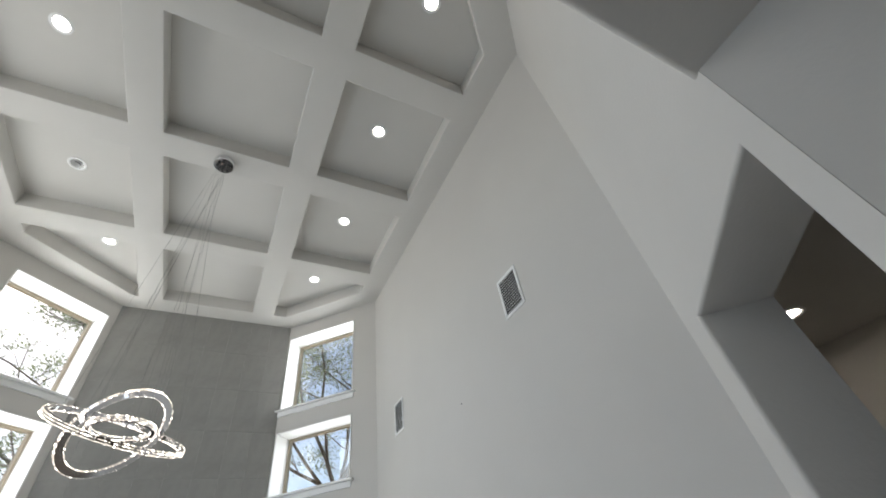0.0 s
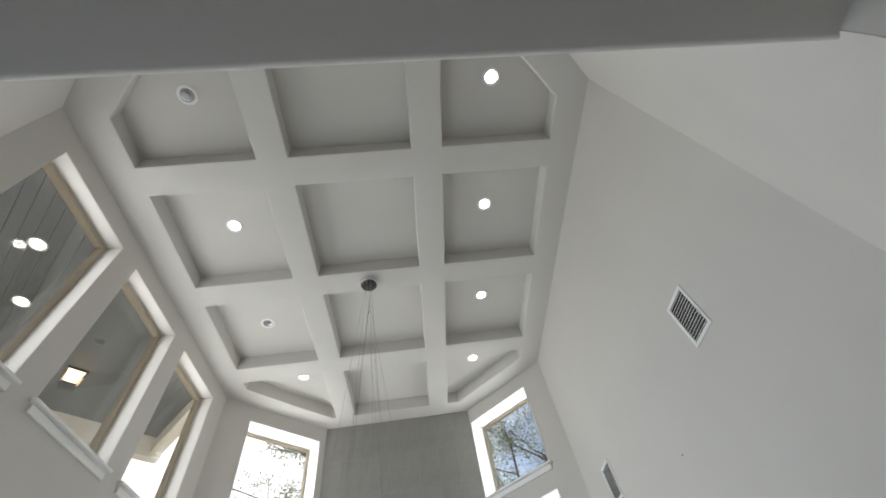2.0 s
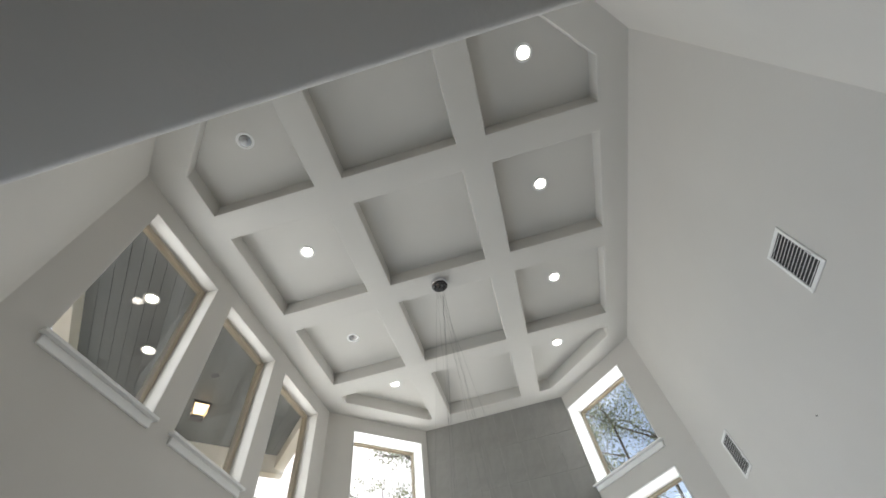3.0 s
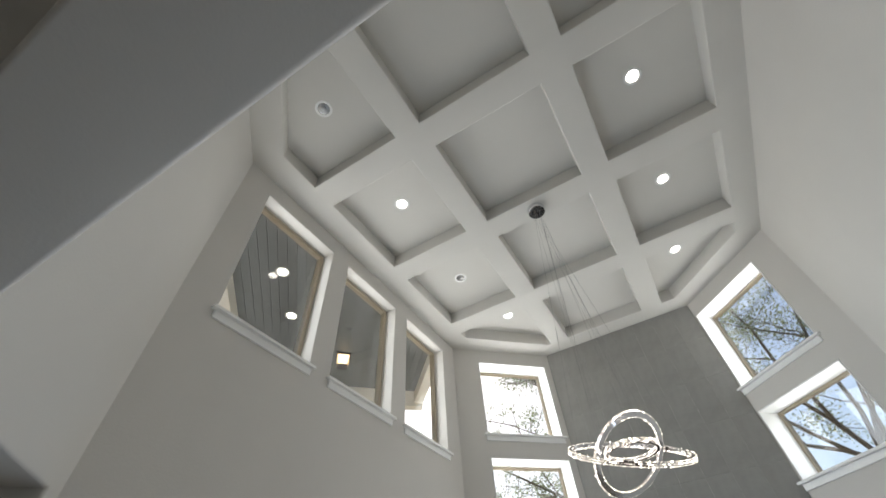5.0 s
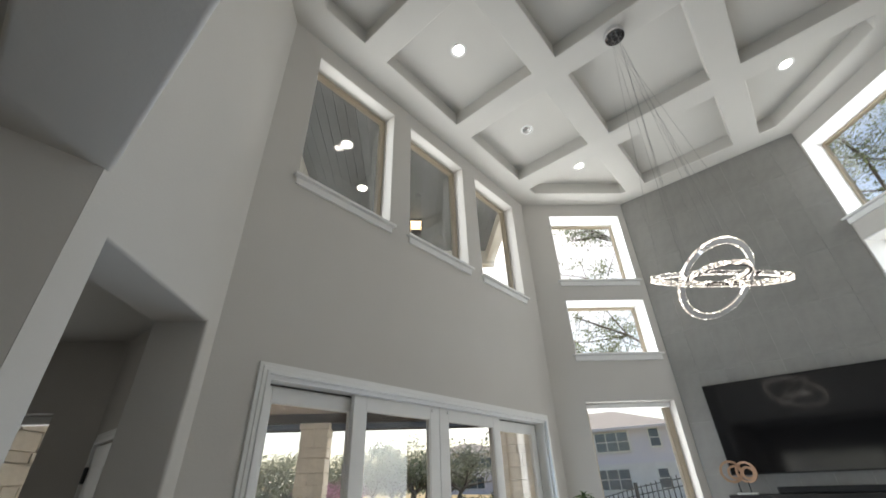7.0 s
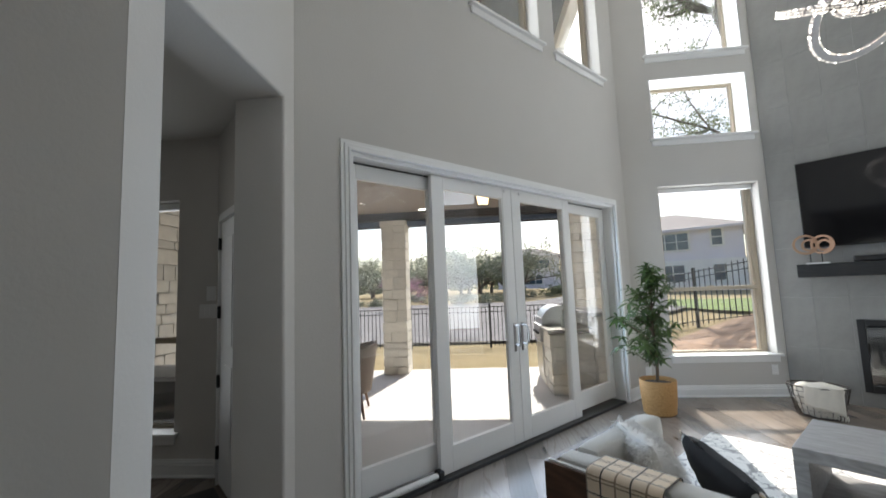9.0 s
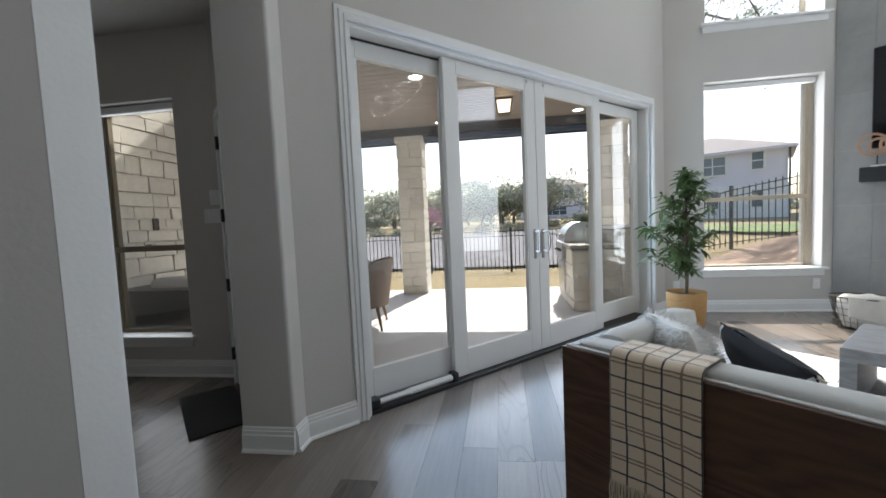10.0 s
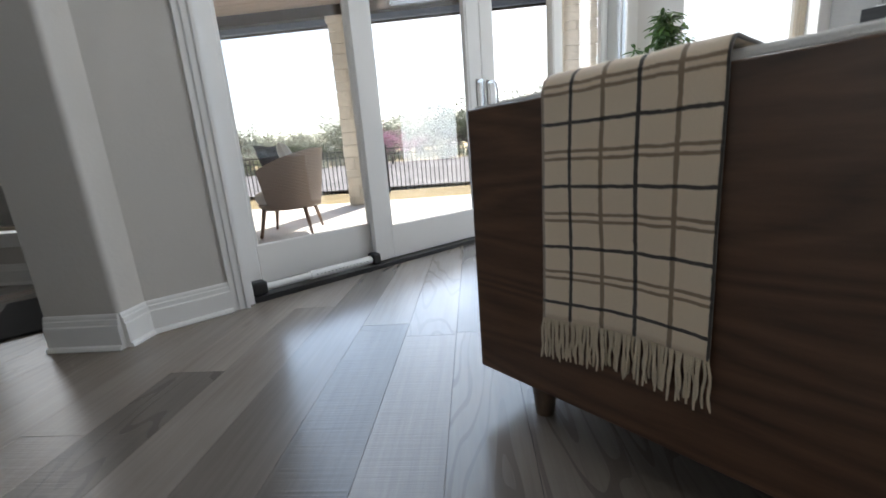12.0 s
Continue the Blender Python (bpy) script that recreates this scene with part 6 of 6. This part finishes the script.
def tree(name, base, h, spread, seed, per, lsize, lmat, label, lean=(0, 0), clump=0.32, low=0.35, levels=3, trunk_r=None, category="tree", aim=()):
    rs = random.Random(seed)
    top = tagged(empty(name, pose(*base)), label, category)
    bmw = bmesh.new()
    tips = []
    r0 = trunk_r or h * 0.022

    def grow(p, d, L, r, lev):
        pts, rr = [p.copy()], [r]
        n = 5
        for i in range(n):
            d = (d + Vector((rs.uniform(-0.28, 0.28), rs.uniform(-0.28, 0.28), rs.uniform(-0.12, 0.2)))).normalized()
            p = p + d * (L / n)
            pts.append(p.copy())
            rr.append(r * (1 - 0.55 * (i + 1) / n))
            if i >= 2:
                tips.append(p.copy())
        tube(bmw, pts, rr, 7 if lev < 2 else 5)
        if lev < levels:
            for i in range(rs.randint(3, 4)):
                k = rs.randint(2, n)
                a = rs.random() * 6.283
                nd = (d * 0.55 + Vector((math.cos(a), math.sin(a), rs.uniform(-0.1, 0.45)))).normalized()
                grow(pts[k], nd, L * rs.uniform(0.55, 0.8), rr[k] * 0.62, lev + 1)
        else:
            tips.append(p.copy())
    th = h * low
    tr = [Vector((0, 0, -0.3)), Vector((lean[0] * 0.3, lean[1] * 0.3, th * 0.5)), Vector((lean[0], lean[1], th))]
    tube(bmw, tr, [r0 * 1.35, r0 * 1.05, r0 * 0.95], 9)
    for i in range(5):
        a = i * 1.257 + rs.uniform(-0.3, 0.3)
        grow(tr[-1] + Vector((0, 0, -0.1 * i * 0.3)), Vector((math.cos(a), math.sin(a), rs.uniform(0.35, 0.9))).normalized(), spread * rs.uniform(0.6, 0.9), r0 * 0.6, 1)
    for d, L in aim:
        grow(tr[-1].copy(), Vector(d).normalized(), L, r0 * 0.62, 1)
    part("trunk", bmw, LIMB, top, "grey bark trunk and limbs", True)
    vs, fs = leaves(tips, per, clump, lsize, rs)
    me = bpy.data.meshes.new("crown")
    me.from_pydata(vs, [], fs)
    me.materials.append(lmat)
    c = new("crown", me)
    c.parent = top
    return top


def gz(x, y):
    return ground_z(x, y)


tree("oak_tree", (3.4, 13.0, gz(3.4, 13.0)), 12.0, 4.6, 8, 30, 0.1, OAKLEAF, "leafy live oak close to the house", (-0.9, -1.0), 0.22, 0.36, 4, 0.1,
     aim=(((-0.3, -0.2, 1), 5.0), ((0.2, 0.0, 1), 5.2), ((-0.8, -0.3, 0.9), 4.6), ((0.5, -0.3, 0.8), 4.4)))
tree("oak_tree", (-2.6, 13.4, gz(-2.6, 13.4)), 9.6, 3.0, 23, 44, 0.09, OAKLEAF, "live oak with long low leafy limbs", (-0.5, -0.3), 0.16, 0.39, trunk_r=0.1,
     aim=(((-1, -0.4, 0.03), 4.0), ((-0.9, -0.6, -0.03), 3.6), ((-1, -0.25, -0.05), 3.4), ((-1, -0.1, 0.14), 3.8), ((-1, -0.35, 0.62), 4.6), ((-0.6, -0.6, 1.3), 5.4)))
# unseen oak, added to stand in the kitchen window's reflection
tree("oak_tree", (-2.6, -13.5, -0.3), 8.0, 4.0, 15, 60, 0.11, OAKLEAF, "unseen leafy live oak added south of the kitchen", (0, 0), 0.5, 0.3, trunk_r=0.13)
tree("oak_tree", (-3.4, 13.2, gz(-3.4, 13.2)), 14.5, 2.3, 11, 40, 0.11, OAKLEAF, "tall oak with a high dense crown", (-1.3, -1.2), 0.22, 0.6, trunk_r=0.16)
far = [tree("oak_tree", (-34 - 5 * i, 24 + 4 * i, 1.0), 4.4, 2.0 + 0.25 * i, 30 + i, 15, 0.15, (FARLEAF, PALELEAF, FARLEAF, PALELEAF)[i], "rounded olive-green oak on the far slope" if i % 2 == 0 else "pale silvery oak with bare twigs on the far slope", (0.2, 0.1), 0.26, 0.14, 3, 0.09) for i in range(4)]
low = [tree("shrub", (-30 - 3 * i, 12 + 3 * i, 0.8), 1.5, 1.0, 44 + i, 34, 0.13, FARLEAF, "dark green shrub at the top of the gravel slope", (0, 0), 0.2, 0.1, 2, 0.03, category="shrub") for i in range(2)]
rp = random.Random(77)
for i in range(46):
    az = math.radians(27 + 50 * i / 45 + rp.uniform(-0.9, 0.9))
    d = rp.uniform(31, 50)
    x, y = -1.6 - d * math.sin(az), -1.5 + d * math.cos(az)
    if 27 < math.degrees(az) < 38:
        continue
    copy_thing(rp.choice(far), Matrix.LocRotScale((x, y, gz(x, y) - 0.1), Euler((0, 0, rp.random() * 6.28)), Vector((1, 1, rp.uniform(0.8, 1.1))) * rp.uniform(1.0, 1.7) * (1.0 if math.degrees(az) < 52 else 0.75)))
for i in range(22):
    az = math.radians(26 + 50 * i / 21 + rp.uniform(-0.6, 0.6))
    d = 28.5 + rp.uniform(-1.5, 2.5)
    x, y = -1.6 - d * math.sin(az), -1.5 + d * math.cos(az)
    copy_thing(rp.choice(low), Matrix.LocRotScale((x, y, gz(x, y) - 0.1), Euler((0, 0, rp.random() * 6.28)), Vector((1.15, 1.15, rp.uniform(0.6, 1.1))) * rp.uniform(0.6, 1.0)))
x, y = -22.4, 13.2
tree("redbud_tree", (x, y, gz(x, y)), 2.8, 1.3, 51, 14, 0.1, PINK, "small pink-flowering redbud tree", (0, 0), 0.2, 0.25, 3, 0.05)
# distant woods
rs = random.Random(5)
tips = []
for i in range(230):
    az = math.radians(rs.uniform(5, 85))
    d = rs.uniform(70, 130)
    x, y = -d * math.sin(az), d * math.cos(az)
    for k in range(4):
        tips.append(Vector((x + rs.uniform(-2, 2), y + rs.uniform(-2, 2), 0.6 + rs.uniform(0.2, 1.0) + 1.6 * max(0, noise.noise((x * 0.06, y * 0.06, 3))))))
vs, fs = leaves(tips, 14, 0.9, 0.9, rs)
me = bpy.data.meshes.new("distant_woods")
me.from_pydata(vs, [], fs)
me.materials.append(FARLEAF)
tagged(new("distant_woods", me), "band of distant olive-green woods", "woods", kind="stuff")

# ---- neighbouring houses ----
STUCCO = plain("lavender_grey_stucco", (0.72, 0.69, 0.76), 0.9, vary=0.05, scale=0.6, grain=8, relief=0.2)
PALEST = plain("pale_stone_veneer", (0.78, 0.76, 0.75), 0.9, vary=0.1, scale=2, grain=4, relief=0.4)
ROOFM = plain("brown_grey_shingle", (0.3, 0.26, 0.25), 0.9, vary=0.15, scale=2, grain=6, relief=0.6)
PANE = plain("blue_grey_pane", (0.05, 0.08, 0.11), 0.08, vary=0.1, relief=0)


def house(m, w, d, eave, split, ridge, wins, label, wall_m, low_m):
    top = tagged(empty("neighbour_house", m), label, "house")
    part("wall", boxed(-w, 0, split, 0, d, eave), wall_m, top, "stuccoed upper storey")
    part("wall", boxed(-w - 0.05, -0.08, -1.0, 0.05, d, split - 0.002), low_m, top, "pale stone lower storey")
    bm = bmesh.new()
    o = 0.5
    b4 = [bm.verts.new(p) for p in ((-w - o, -o, eave), (o, -o, eave), (o, d + o, eave), (-w - o, d + o, eave))]
    t2 = [bm.verts.new(p) for p in ((-w + d / 2, d / 2, ridge), (-d / 2, d / 2, ridge))]
    bm.faces.new(b4), bm.faces.new((b4[0], b4[1], t2[1], t2[0])), bm.faces.new((b4[1], b4[2], t2[1])), bm.faces.new((b4[2], b4[3], t2[0], t2[1])), bm.faces.new((b4[3], b4[0], t2[0]))
    part("roof", bm, ROOFM, top, "brown-grey hipped shingle roof")
    part("fascia", boxed(-w - o, -o - 0.03, eave - 0.18, o, -o, eave + 0.02), wall_m, top)
    bm = bmesh.new()
    tube(bm, [(0.1, -0.1, eave - 0.1), (0.1, -0.1, -0.5)], 0.06, 6)
    part("downpipe", bm, BRONZE, top)
    for x, z, ww, hh, n in wins:
        fr = part("window", boxed(x - ww / 2 - 0.1, -0.14, z - hh / 2 - 0.1, x + ww / 2 + 0.1, -0.06, z + hh / 2 + 0.1, bevel=0.02), WHITEX, top, "white-framed window")
        for i in range(n):
            a = x - ww / 2 + ww / n * i
            part("pane", boxed(a + 0.04, -0.16, z + 0.03, a + ww / n - 0.04, -0.139, z + hh / 2 - 0.03), PANE, fr)
            part("pane", boxed(a + 0.04, -0.16, z - hh / 2 + 0.03, a + ww / n - 0.04, -0.139, z - 0.03), PANE, fr)
    return top


# local x runs along the front, local -y faces the great room
house(pose(-9.6, 33.6, -0.2, 0, 0, 14), 12.5, 9, 5.5, 3.1, 7.3, [(-4.6, 4.55, 2.4, 1.3, 3), (-1.6, 4.7, 0.7, 1.2, 1), (-5.0, 2.1, 2.4, 1.3, 3), (-1.6, 2.1, 0.7, 1.2, 1), (-9.5, 4.55, 2.4, 1.3, 3), (-9.5, 2.1, 1.6, 1.3, 2)], "two-storey grey stucco neighbouring house with a hip roof", STUCCO, PALEST)
house(pose(-36.0, 50.0, 1.2, 0, 0, 36), 9, 7, 4.6, 2.2, 6.0, [(-2.5, 3.3, 2.2, 1.2, 3), (-6.5, 3.3, 1.6, 1.2, 2), (-4.5, 1.0, 4.0, 1.3, 4)], "white and grey house on the far hill", PALEST, STUCCO)

# ---- pieces: wall tiles, then floor planks ----
north = bpy.data.objects["wall_north"]
LN = length(C, D)
nx_, nz_ = 8, 10
tw, th_ = LN / nx_, H / nz_
bm = bmesh.new()
box(bm, 0.0006, -0.012, 0.0006, tw - 0.0006, 0.0, th_ - 0.0006, bevel=0.0008, seg=1)
tile_me = bpy.data.meshes.new("tile")
bm.to_mesh(tile_me)
bm.free()
tile_me.materials.append(TILE)
for i in range(nx_):
    for j in range(nz_):
        o = new("tile", tile_me)
        o.parent = north
        o.matrix_basis = pose(i * tw, 0.0, j * th_)

R1 = [(-1, 0, 4.12), (1, 0, 1.05), (0, 1, 5.1), (-0.6872, 0.7265, 5.515), (0.7071, 0.7071, 3.42), (0, -1, 3.6)]
R2 = [(1, 0, -4.12), (0, 1, -0.66), (-0.7071, 0.7071, 3.36), (0, -1, 3.6), (-1, 0, 7.4)]
rk = random.Random(3)
k2 = math.sqrt(0.5)
PW = 0.188
v = -8.0
while v < 4.2:
    u = -8.0 - rk.uniform(0, 1.8)
    while u < 6.0:
        L = rk.uniform(1.1, 2.1)
        a0, a1, b0, b1 = u + 0.0006, u + L - 0.0006, v + 0.0006, v + PW - 0.0006
        rect = [((p + q2) * k2, (q2 - p) * k2) for p, q2 in ((a0, b0), (a1, b0), (a1, b1), (a0, b1))]
        polys = [p for p in (clip_poly(rect, R1), clip_poly(rect, R2)) if len(p) > 2]
        if polys:
            bm = bmesh.new()
            m4 = pose(0, 0, 0, 0, 0, 45)          # into the plank's own frame, grain along local x
            for p in polys:
                prism(bm, [(p2[0] * k2 - p2[1] * k2, p2[0] * k2 + p2[1] * k2) for p2 in p], -0.014, 0.0)
            ob = part("plank", bm, PLANK, FLOOR)
            ob.matrix_basis = pose(0, 0, 0, 0, 0, -45)
        u += L
    v += PW
